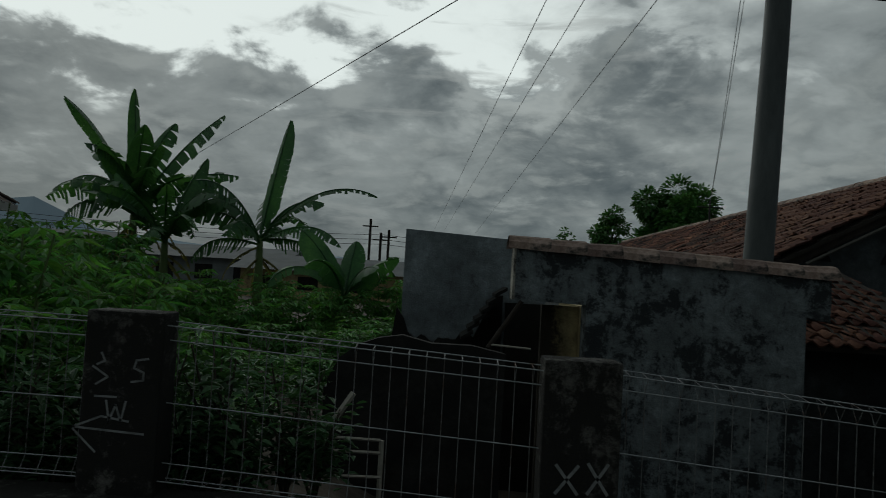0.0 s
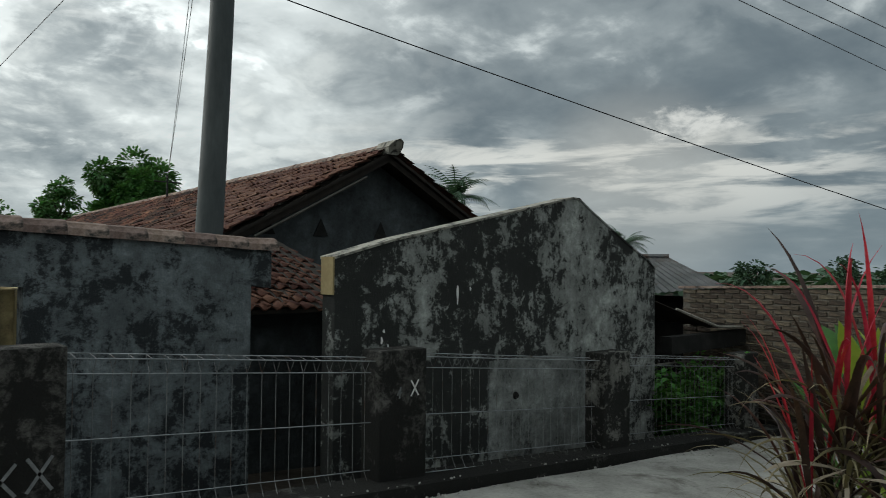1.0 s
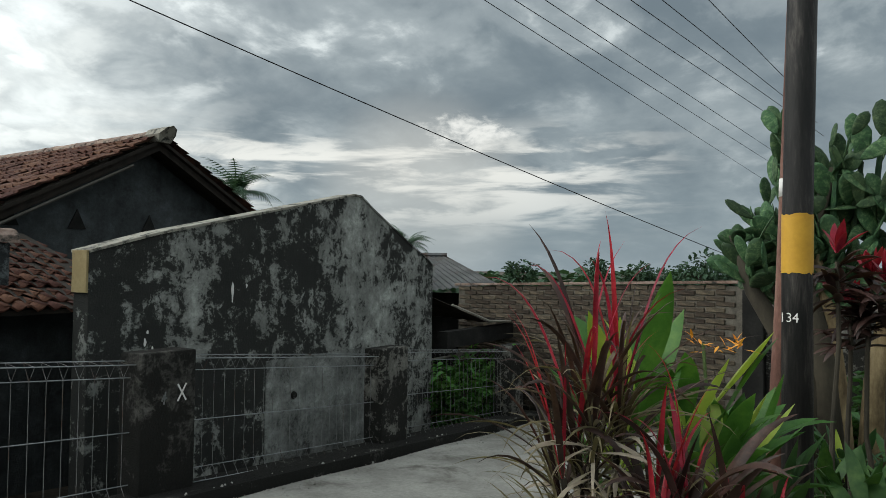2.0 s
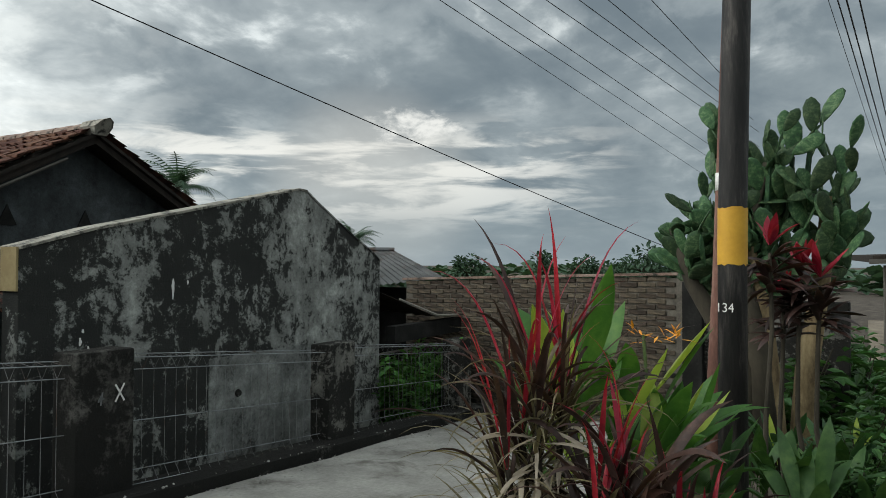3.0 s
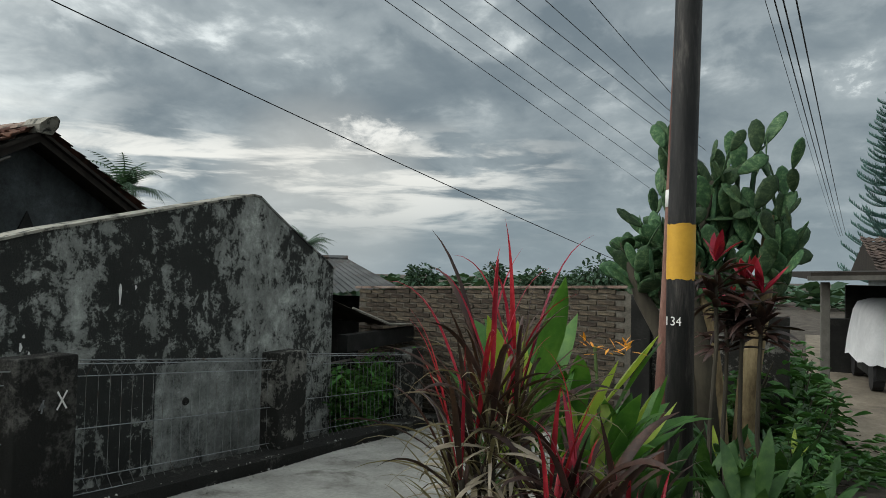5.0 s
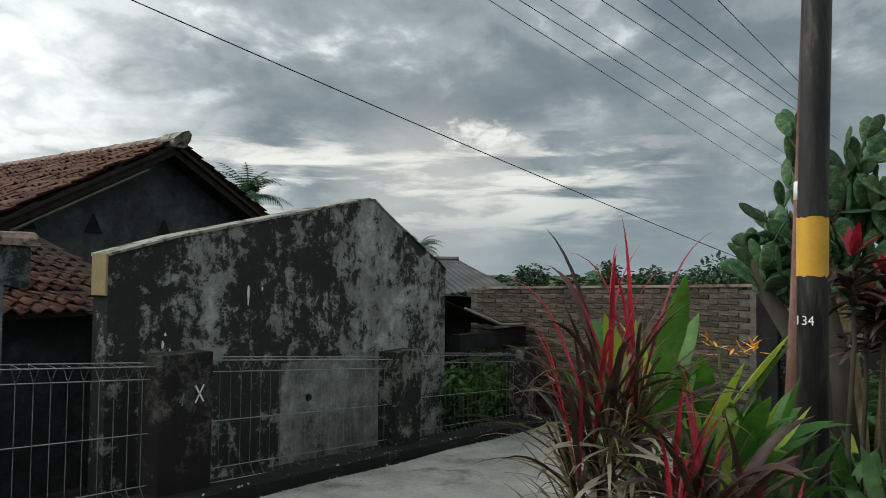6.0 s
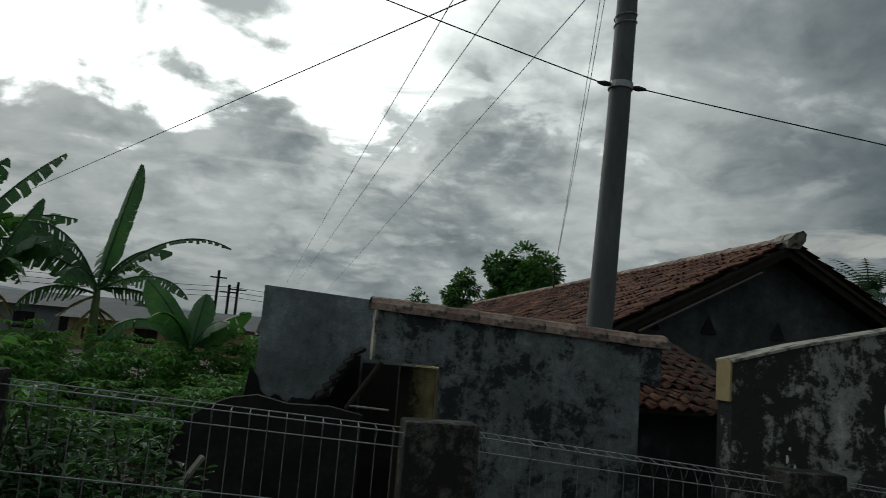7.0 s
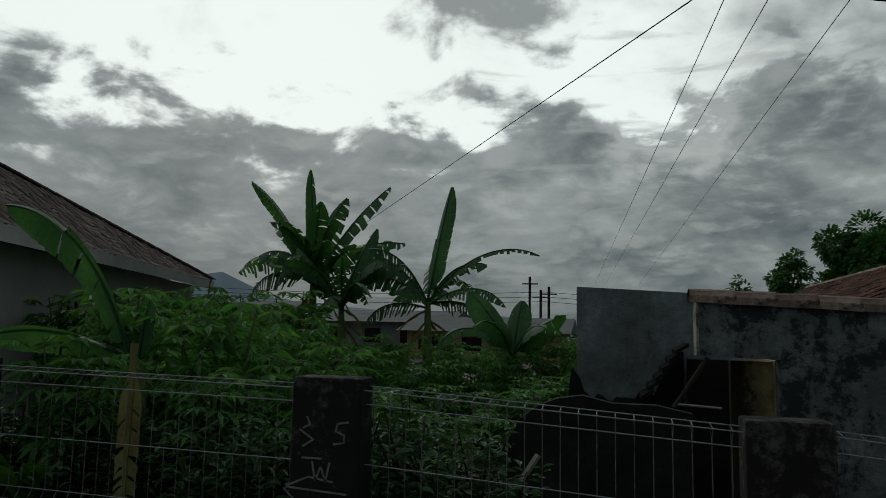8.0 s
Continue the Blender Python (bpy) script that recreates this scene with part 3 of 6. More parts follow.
# ---------------------------------------------------------------- walls behind the fence
def build_gable_wall():
    wall = thing("outbuilding", "windowless outbuilding with a mouldy plastered gable wall", "building", at=(5, 4.2, -0.4))
    inv = Matrix.Translation((-5, -4.2, 0.4))
    top = [(2.88, 1.56), (3.39, 1.70), (4.5, 1.945), (5.58, 2.185), (5.70, 2.18), (5.9, 2.07), (6.5, 1.775), (6.9, 1.60), (7.05, 1.505)]
    outline = [(2.88, -0.6)] + top + [(7.05, -0.9)]
    bm = prism(bmesh.new(), outline[::-1], 4.2, 4.36)
    bmesh.ops.recalc_face_normals(bm, faces=bm.faces[:])
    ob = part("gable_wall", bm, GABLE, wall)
    ob.matrix_parent_inverse = inv
    bm = bmesh.new()
    for (xa, za), (xb, zb) in zip(top[:5], top[1:5]):
        box(bm, xa, xb, 4.185, 4.40, (za + 0.001, zb + 0.001), (za + 0.02, zb + 0.02))
    bmesh.ops.remove_doubles(bm, verts=bm.verts[:], dist=0.0005)
    ob = part("coping", bm, CREAM, wall, "pale cement coping")
    ob.matrix_parent_inverse = inv
    bm = bmesh.new()
    for (xa, za), (xb, zb) in zip(top[4:], top[5:]):
        box(bm, xa, xb, 4.19, 4.40, (za + 0.001, zb + 0.001), (za + 0.02, zb + 0.02))
    bmesh.ops.remove_doubles(bm, verts=bm.verts[:], dist=0.0005)
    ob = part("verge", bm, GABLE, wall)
    ob.matrix_parent_inverse = inv
    ob = part("pier", boxed(2.862, 2.878, 4.2, 4.36, 1.30, 1.575, bevel=0.003), OCHRE, wall, "ochre painted wall end")
    ob.matrix_parent_inverse = inv
    ob = part("side_wall", boxed(6.88, 7.04, 4.37, 6.4, -0.9, 1.15), SOOT_SHADE, wall)
    ob.matrix_parent_inverse = inv
    bm = prism(bmesh.new(), [(4.2, 1.40), (5.6, 1.70), (7.04, 1.20), (7.04, 1.16), (5.6, 1.65), (4.2, 1.35)], 4.37, 6.2)
    bmesh.ops.recalc_face_normals(bm, faces=bm.faces[:])
    ob = part("roof", bm, TIN, wall)
    ob.matrix_parent_inverse = inv
    bm = bmesh.new()
    bmesh.ops.create_cone(bm, cap_ends=True, segments=10, radius1=0.038, radius2=0.026, depth=0.03, matrix=pose(4.78, 4.185, 0.375, 90, 0, 0))
    ob = part("pipe_stub", bm, POSTM, wall)
    ob.matrix_parent_inverse = inv
    for i, (x, z, w, h) in enumerate([(4.075, 1.28, 0.016, 0.085), (4.22, 1.33, 0.012, 0.018), (3.30, 0.95, 0.014, 0.03), (3.36, 0.90, 0.012, 0.02), (3.32, 1.02, 0.012, 0.014)]):
        bm = bmesh.new()
        pts = [(x + w * math.cos(t) * (0.8 + 0.3 * math.sin(3 * t + i)), 4.196, z + h * math.sin(t)) for t in [k * 0.7 for k in range(9)]]
        bm.faces.new([bm.verts.new(p) for p in pts][::-1])
        ob = part("bare_patch", bm, WHITE, wall, "pale flaked patch of plaster")
        ob.matrix_parent_inverse = inv
    # patched render low on the wall
    ob = part("render_patch", boxed(4.45, 5.82, 4.192, 4.199, -0.45, 0.70), mouldy("patch_render", (0.40, 0.42, 0.40), (0.03, 0.032, 0.03), -0.02, 0.06, -0.32, None, 0.5, 0.15), wall, "greyer rectangle of newer cement render")
    ob.matrix_parent_inverse = inv


build_gable_wall()


def half_tile(length, radius, thick=0.012, sides=7):
    """A half-round tile along x, centred."""
    bm = bmesh.new()
    rings = []
    for x, grow in ((-length / 2, 1.0), (length / 2, 1.12)):
        rings.append([bm.verts.new((x, radius * grow * math.cos(math.pi * j / (sides - 1)), radius * grow * 0.8 * math.sin(math.pi * j / (sides - 1)))) for j in range(sides)])
    inner = [bm.verts.new((v.co.x, v.co.y * 0.86, v.co.z * 0.82 - 0.004)) for v in rings[1]]
    for j in range(sides - 1):
        bm.faces.new((rings[0][j], rings[0][j + 1], rings[1][j + 1], rings[1][j])[::-1])
        bm.faces.new((rings[1][j], rings[1][j + 1], inner[j + 1], inner[j])[::-1])
    me = bpy.data.meshes.new("half_tile")
    bm.normal_update()
    bm.to_mesh(me)
    bm.free()
    return me


def lay(name, me, parent, matrix, inv=None):
    ob = new(name, me)
    ob.parent = parent
    if inv is not None:
        ob.matrix_parent_inverse = inv
    ob.matrix_basis = matrix
    return ob


def build_grey_wall():
    shed = thing("wash_house", "low grey plastered wash house wall with a tiled coping", "building", at=(1.8, 5, -0.3))
    inv = Matrix.Translation((-1.8, -5, 0.3))

    def top(x):
        return 1.73 - 0.047 * (x - 0.56)

    bm = prism(bmesh.new(), [(0.57, 1.37), (1.08, 1.355), (1.08, -0.6), (2.63, -0.6), (2.63, 1.36), (2.70, 1.34), (2.80, 1.33), (2.80, top(2.8)), (0.57, top(0.57))], 5.0, 5.18)
    bmesh.ops.recalc_face_normals(bm, faces=bm.faces[:])
    part("front_wall", bm, GREY, shed).matrix_parent_inverse = inv
    part("side_wall", boxed(2.48, 2.62, 5.19, 7.6, -0.6, 1.3), GREY, shed).matrix_parent_inverse = inv
    part("reveal", boxed(1.075, 1.15, 5.181, 6.2, -0.4, 1.34), OCHRE, shed, "ochre painted side of the doorway").matrix_parent_inverse = inv
    # ochre on the east side, running to near-black on the west
    part("inner_wall", boxed(0.80, 1.073, 5.24, 5.32, -0.4, 1.335), mouldy("darkened_ochre", (0.42, 0.34, 0.18), (0.012, 0.011, 0.010), 0.0, 0.06, 0.0, [(0.80, 0.16), (0.92, 0.05), (1.07, -0.16)]), shed, "ochre inner wall turning black towards the west").matrix_parent_inverse = inv
    part("end_strip", boxed(0.552, 0.568, 4.995, 5.18, 1.37, 1.78), CREAM, shed, "whitewashed edge").matrix_parent_inverse = inv
    me = half_tile(0.30, 0.118)
    me.materials.append(COPING)
    for i in range(9):
        x = 0.66 + 0.255 * i
        lay("coping_tile", me, shed, pose(x, 5.09 + random.uniform(-0.01, 0.01), top(x) + 0.0, 0, 2.5 + random.uniform(-2, 2), random.uniform(-3, 3)), inv)
    # roof over the doorway, tiles stepping down to the west
    bm = bmesh.new()
    for i in range(6):
        x = 0.60 - 0.055 * i
        z = 1.44 - 0.075 * i
        box(bm, x - 0.10, x, 5.95 + random.uniform(-0.03, 0.03), 6.4, (z - 0.09, z - 0.03), (z - 0.06, z))
    part("porch_tile_roof", bm, SOOT_SHADE, shed, "near-black tiled porch roof").matrix_parent_inverse = inv
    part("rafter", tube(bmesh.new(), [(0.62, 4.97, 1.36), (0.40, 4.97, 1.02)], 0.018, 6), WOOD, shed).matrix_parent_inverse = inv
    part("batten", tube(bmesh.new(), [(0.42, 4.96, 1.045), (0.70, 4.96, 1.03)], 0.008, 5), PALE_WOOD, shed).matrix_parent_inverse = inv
    # near-black wall paints the gloom inside the doorway
    part("dark_back_wall", boxed(0.62, 2.45, 6.25, 6.35, -0.6, 1.3), SOOT_SHADE, shed).matrix_parent_inverse = inv
    # wall of the yard beyond: cement render above, sooted brick showing below with a ragged edge
    block = thing("yard_wall", "free-standing wall with grey cement render and sooted base", "wall", at=(0.2, 6.5, -0.3))
    inv = Matrix.Translation((-0.2, -6.5, 0.3))
    part("rendered_wall", boxed(-0.32, 1.0, 6.5, 6.62, -0.5, (1.925, 1.86), bevel=0.006), BLOCK, block).matrix_parent_inverse = inv
    rng = random.Random(5)
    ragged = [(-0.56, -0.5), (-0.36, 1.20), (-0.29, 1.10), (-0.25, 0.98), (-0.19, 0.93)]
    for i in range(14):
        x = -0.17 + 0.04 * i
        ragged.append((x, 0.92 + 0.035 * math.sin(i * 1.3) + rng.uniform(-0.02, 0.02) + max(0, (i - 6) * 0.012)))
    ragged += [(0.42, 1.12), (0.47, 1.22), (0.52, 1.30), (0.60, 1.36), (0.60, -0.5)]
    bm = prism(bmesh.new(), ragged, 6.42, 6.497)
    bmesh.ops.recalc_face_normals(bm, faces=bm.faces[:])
    part("sooted_base", bm, SOOT_SHADE, block, "ragged soot-black lower part").matrix_parent_inverse = inv
    # near-black lean-to in front of it
    lean = thing("lean_to", "near-black lean-to shed behind the fence", "shed", at=(-0.2, 5.3, -0.3))
    inv = Matrix.Translation((0.2, -5.3, 0.3))
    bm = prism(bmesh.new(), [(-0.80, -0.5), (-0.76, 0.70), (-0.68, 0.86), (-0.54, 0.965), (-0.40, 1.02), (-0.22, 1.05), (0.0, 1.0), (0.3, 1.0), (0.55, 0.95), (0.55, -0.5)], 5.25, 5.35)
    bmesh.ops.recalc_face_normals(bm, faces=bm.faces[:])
    part("front_wall", bm, SOOT_SHADE, lean).matrix_parent_inverse = inv
    part("side_wall", boxed(-0.80, -0.72, 5.36, 6.3, -0.5, 0.62), SOOT_SHADE, lean).matrix_parent_inverse = inv
    # leaning plank frame in the weeds
    ladder = thing("plank_frame", "pale weathered plank frame leaning in the weeds", "frame", at=(-0.6, 4.6, 0.2))
    inv = Matrix.Translation((0.6, -4.6, -0.2))
    for a, b, w in (((-0.47, 4.55, 0.725), (-0.92, 4.48, 0.02), 0.020), ((-0.268, 4.5, 0.445), (-0.262, 4.46, -0.30), 0.016), ((-0.66, 4.52, 0.445), (-0.275, 4.5, 0.445), 0.010), ((-0.70, 4.49, 0.368), (-0.275, 4.49, 0.368), 0.011), ((-0.76, 4.47, 0.215), (-0.262, 4.47, 0.222), 0.010)):
        part("plank", tube(bmesh.new(), [a, b], w, 4), PALE_WOOD, ladder).matrix_parent_inverse = inv


build_grey_wall()
# near-black slab added to give the sunken strip behind the fence its dark tone
bm = bmesh.new()
for a in range(-1, 16):
    box(bm, a * 0.42, a * 0.42 + 0.42, 3.75, 5.2, ground_z(a * 0.42, 0) - 0.8, (ground_z(a * 0.42, 0) - 0.42, ground_z(a * 0.42 + 0.42, 0) - 0.42))
bmesh.ops.remove_doubles(bm, verts=bm.verts[:], dist=0.001)
tagged(part("yard_floor", bm, KERBM), "near-black yard floor behind the fence", "floor", kind="structure")


# ---------------------------------------------------------------- tiled roofs
def pantile(width, length, sides=6, thick=0.018):
    """An S-shaped clay tile lying in x (across) and y (up the slope), lower edge at y=0."""
    bm = bmesh.new()
    rows = []
    for y, lift in ((0.0, 0.028), (length, 0.0)):
        rows.append([bm.verts.new((width * (j / (sides - 1) - 0.5), y, lift + 0.024 * math.sin(2 * math.pi * j / (sides - 1) + 0.6))) for j in range(sides)])
    under = [bm.verts.new(v.co + Vector((0, 0.004, -thick))) for v in rows[0]]
    for j in range(sides - 1):
        bm.faces.new((rows[0][j], rows[0][j + 1], rows[1][j + 1], rows[1][j])).smooth = True
        bm.faces.new((under[j], under[j + 1], rows[0][j + 1], rows[0][j]))
    me = bpy.data.meshes.new("clay_tile")
    bm.normal_update()
    bm.to_mesh(me)
    bm.free()
    return me


def slope_frame(origin, along, up):
    """Matrix with x along the eave, y up the slope."""
    x, y = Vector(along).normalized(), Vector(up).normalized()
    z = x.cross(y).normalized()
    m = Matrix((x, y, z)).transposed().to_4x4()
    m.translation = origin
    return m


def tile_slope(parent, frame_m, count_x, count_y, material, single, seed=1, w=0.20, l=0.25, keep=None, inv=None):
    """Clay tiles on a slope; those for which single(i, j) holds are objects of their own, the rest one mesh."""
    me = pantile(w * 1.06, l * 1.22)
    one = me.copy()
    one.materials.append(TILE)
    base = np.array([v.co[:] for v in me.vertices])
    polys = [tuple(p.vertices) for p in me.polygons]
    rng = random.Random(seed)
    verts, faces = [], []
    for j in range(count_y):
        for i in range(count_x):
            if keep and not keep(i, j):
                continue
            m = frame_m @ pose((i + 0.5) * w + rng.uniform(-0.008, 0.008), j * l + rng.uniform(-0.012, 0.012), 0.03 + rng.uniform(0, 0.02), rng.uniform(-5, 2), rng.uniform(-4, 4), rng.uniform(-5, 5))
            if single(i, j):
                lay("roof_tile", one, parent, m, inv)
            else:
                k = len(verts)
                verts += [tuple(m @ Vector(c)) for c in base]
                faces += [tuple(k + q for q in p) for p in polys]
    if verts:
        ob = mesh_part("tile_field", verts, faces, material, parent)
        tagged(ob, kind="stuff")
        if inv is not None:
            ob.matrix_parent_inverse = inv


def build_house():
    ax, ay, az = 6.82, 8.75, 3.335
    hw, drop = 2.82, 1.50
    length = 22.0
    house = thing("house", "village house with red clay tile roof and dark plastered gable", "house", at=(ax, ay + 8, -0.5))
    inv = Matrix.Translation((-ax, -ay - 8, 0.5))
    lean = 0.035

    def P(u, s, z):
        return Vector((ax + u + lean * s, ay + s, z))

    bm = prism(bmesh.new(), [(ax - hw + 0.35, -0.6), (ax + hw - 0.35, -0.6), (ax + hw - 0.35, az - drop + 0.06), (ax, az - 0.12), (ax - hw + 0.35, az - drop + 0.06)], ay + 0.45, ay + 0.6)
    bmesh.ops.recalc_face_normals(bm, faces=bm.faces[:])
    part("gable_wall", bm, GABLE_DARK, house).matrix_parent_inverse = inv
    part("long_wall", boxed(ax - hw + 0.35, ax - hw + 0.5, ay + 0.61, ay + length, -0.6, az - drop + 0.02), GABLE_DARK, house).matrix_parent_inverse = inv
    for sx in (-1.0, 1.0):
        bm = bmesh.new()
        corner = [P(0, 0, az), P(sx * hw, 0, az - drop), P(sx * hw, length, az - drop), P(0, length, az)]
        v = [bm.verts.new(c) for c in corner] + [bm.verts.new(c - Vector((0, 0, 0.05))) for c in corner]
        for q in ((0, 1, 2, 3), (7, 6, 5, 4), (0, 4, 5, 1), (1, 5, 6, 2), (2, 6, 7, 3), (3, 7, 4, 0)):
            bm.faces.new([v[i] for i in q])
        bmesh.ops.recalc_face_normals(bm, faces=bm.faces[:])
        part("roof_deck", bm, WOOD, house).matrix_parent_inverse = inv
        # barge board under the verge
        bm = bmesh.new()
        a, b = P(0, 0.06, az - 0.06), P(sx * hw * 0.98, 0.06, az - drop * 0.98 - 0.06)
        vs = [bm.verts.new(p) for p in (a, b, b - Vector((0, 0, 0.10)), a - Vector((0, 0, 0.10)))]
        ws = [bm.verts.new(x.co + Vector((0, 0.03, 0))) for x in vs]
        for q in ((0, 1, 2, 3),):
            bm.faces.new([vs[i] for i in q])
            bm.faces.new([ws[i] for i in q][::-1])
        for i in range(4):
            bm.faces.new((vs[i], ws[i], ws[(i + 1) % 4], vs[(i + 1) % 4]))
        bmesh.ops.recalc_face_normals(bm, faces=bm.faces[:])
        part("barge_board", bm, WOOD, house).matrix_parent_inverse = inv
    # tiles: the slope towards the west, then the verge of the other
    slope = math.hypot(hw, drop)
    rows = int(slope / 0.25) + 1
    m = slope_frame(P(-hw - 0.05, length, az - drop), P(0, 0, 0) - P(0, length, 0), Vector((hw, 0, drop)))
    n = int(length / 0.20)
    tile_slope(house, m, n, rows, TILE_ALL, lambda i, j: i >= n - 22, 3, inv=inv)
    m = slope_frame(P(hw + 0.05, 0, az - drop), P(0, length, 0) - P(0, 0, 0), Vector((-hw, 0, drop)))
    tile_slope(house, m, 12, rows, TILE_ALL, lambda i, j: False, 4, inv=inv)
    me = half_tile(0.36, 0.11)
    me.materials.append(RIDGE)
    for i in range(int(length / 0.32)):
        p = P(0, 0.1 + 0.32 * i, az + 0.045)
        lay("ridge_tile", me, house, Matrix.Translation(p) @ pose(0, 0, 0, 0, random.uniform(-3, 3), -90 + random.uniform(-3, 3)), inv)
    bm = prism(bmesh.new(), [(ax - 0.10, az - 0.05), (ax + 0.10, az - 0.05), (ax + 0.14, az + 0.06), (ax + 0.09, az + 0.14), (ax, az + 0.18), (ax - 0.09, az + 0.14), (ax - 0.14, az + 0.06)], ay - 0.05, ay + 0.22)
    for v in bm.verts:
        if v.co.z > az:
            v.co.y -= 1.1 * (v.co.z - az) * (1 if v.co.y < ay else 0)
    bmesh.ops.recalc_face_normals(bm, faces=bm.faces[:])
    part("ridge_end", bm, CREAM, house, "mortared end of the ridge").matrix_parent_inverse = inv
    # weathered batten under the near verge
    a, b = P(-0.45, 0.02, az - 0.30 - 0.45 * 0.532 + 0.10), P(-2.3, 0.02, az - 0.30 - 2.3 * 0.532 + 0.10)
    part("verge_batten", tube(bmesh.new(), [a, b], 0.02, 4), POST_PALE, house, "pale weathered verge batten").matrix_parent_inverse = inv
    # triangular vents: near-black plates paint the dark of the openings
    for u in (-1.9, -1.0, 0.13):
        z = az - drop + 0.14
        bm = prism(bmesh.new(), [(ax + u - 0.13, z), (ax + u + 0.13, z), (ax + u, z + 0.27)], ay + 0.43, ay + 0.449)
        bmesh.ops.recalc_face_normals(bm, faces=bm.faces[:])
        part("vent", bm, SOOT_SHADE, house, "triangular vent opening").matrix_parent_inverse = inv
    # low lean-to roof in the passage
    low = thing("passage_roof", "low red clay tile roof over a dark passage", "roof", at=(3.4, 6.2, -0.3))
    inv = Matrix.Translation((-3.4, -6.2, 0.3))
    m = slope_frame(Vector((2.68, 6.0, 1.06)), Vector((1, 0, -0.02)), Vector((0, 2.3, 0.72)))
    bm = prism(bmesh.new(), [(2.7, 0.0), (4.7, 0.0), (4.7, 0.04), (2.7, 0.04)], 0, 2.4)
    for v in bm.verts:
        v.co.z = 1.05 + v.co.y * 0.313 + v.co.z
        v.co.y += 6.02
    bmesh.ops.recalc_face_normals(bm, faces=bm.faces[:])
    part("roof_deck", bm, WOOD, low).matrix_parent_inverse = inv
    tile_slope(low, m, 13, 12, TILE_ALL, lambda i, j: True, 6, 0.155, 0.20, inv=inv)
    part("passage_wall", boxed(2.66, 4.7, 6.35, 6.45, -0.7, 1.08), GABLE_DARK, low).matrix_parent_inverse = inv
    part("passage_pillar", boxed(3.02, 3.17, 6.15, 6.3, -0.7, 0.78), GABLE_DARK, low).matrix_parent_inverse = inv


build_house()


def build_left_house():
    """Hip-roofed house west of the plot; its long wall faces the plot."""
    near, far = Vector((-6.85, 6.2, 2.66)), Vector((-10.55, 17.0, 2.66))
    u = (near - far).normalized()
    n = Vector((u.y, -u.x, 0))
    n = n if n.x < 0 else -n
    house = thing("hip_roof_house", "neighbouring house with dark hipped tile roof", "house", at=(far.x, far.y, 0.4))
    inv = Matrix.Translation((-far.x, -far.y, -0.4))
    long, depth, rise = 15.0, 9.0, 2.55
    c = [far, far + u * long, far + u * long + n * depth, far + n * depth]
    r = [far + u * depth / 2 + n * depth / 2 + Vector((0, 0, rise)), far + u * (long - depth / 2) + n * depth / 2 + Vector((0, 0, rise))]
    bm = bmesh.new()
    v = [bm.verts.new(p) for p in (*c, *r)]
    for q in ((0, 1, 5, 4), (1, 2, 5), (2, 3, 4, 5), (3, 0, 4), (3, 2, 1, 0)):
        bm.faces.new([v[i] for i in q])
    bmesh.ops.recalc_face_normals(bm, faces=bm.faces[:])
    part("roof_deck", bm, WOOD, house).matrix_parent_inverse = inv
    up = n * (depth / 2) + Vector((0, 0, rise))
    w, l = 0.22, 0.27
    rows = int(up.length / l)
    m = slope_frame(far + Vector((0, 0, 0.0)) - n * 0.08, u, up)
    tile_slope(house, m, int(long / w), rows, TILE_DARK, lambda i, j: False, 9, w, l, keep=lambda i, j: i * w > j * l * 0.76, inv=inv)
    me = half_tile(0.34, 0.075)
    me.materials.append(TILE_DARK)
    hip = r[0] - c[0]
    for i in range(int(hip.length / 0.3)):
        p = c[0] + hip * ((i + 0.4) * 0.3 / hip.length) + Vector((0, 0, 0.03))
        lay("ridge_tile", me, house, Matrix.Translation(p) @ hip.to_track_quat("X", "Z").to_matrix().to_4x4(), inv)
    bm = bmesh.new()
    a, b = c[0] - n * 0.06 - Vector((0, 0, 0.02)), c[1] - n * 0.06 - Vector((0, 0, 0.02))
    vs = [bm.verts.new(p) for p in (a, b, b - Vector((0, 0, 0.22)), a - Vector((0, 0, 0.22)))]
    f = bm.faces.new(vs)
    bmesh.ops.solidify(bm, geom=[f], thickness=0.03)
    part("fascia", bm, PALE_WALL, house, "pale painted fascia board").matrix_parent_inverse = inv
    bm = bmesh.new()
    a, b = c[0] + n * 0.4 + u * 0.4, c[1] + n * 0.4
    vs = [bm.verts.new(p) for p in (Vector((a.x, a.y, 2.5)), Vector((b.x, b.y, 2.5)), Vector((b.x, b.y, 0.2)), Vector((a.x, a.y, 0.2)))]
    f = bm.faces.new(vs)
    bmesh.ops.solidify(bm, geom=[f], thickness=0.15)
    part("long_wall", bm, PALE_WALL, house).matrix_parent_inverse = inv
    bm = bmesh.new()
    a2, b2 = a + n * 0.0, a + n * 7.0
    vs = [bm.verts.new(p) for p in (Vector((a2.x, a2.y, 2.5)), Vector((b2.x, b2.y, 2.5)), Vector((b2.x, b2.y, 0.2)), Vector((a2.x, a2.y, 0.2)))]
    bm.faces.new(vs)
    part("end_wall", bm, GREEN_WALL, house).matrix_parent_inverse = inv
    # vent slots as near-black plates, their inner shade put into the colour
    for s in (0.0, 0.28, 0.56):
        p = Vector((a.x, a.y, 0)) + u * (7.2 + s) - n * 0.01
        bm = bmesh.new()
        q = [bm.verts.new(x) for x in (p + Vector((0, 0, 1.45)), p + u * 0.12 + Vector((0, 0, 1.45)), p + u * 0.12 + Vector((0, 0, 1.82)), p + Vector((0, 0, 1.82)))]
        f = bm.faces.new(q)
        bmesh.ops.solidify(bm, geom=[f], thickness=0.02)
        part("vent_slot", bm, SOOT_SHADE, house).matrix_parent_inverse = inv


build_left_house()


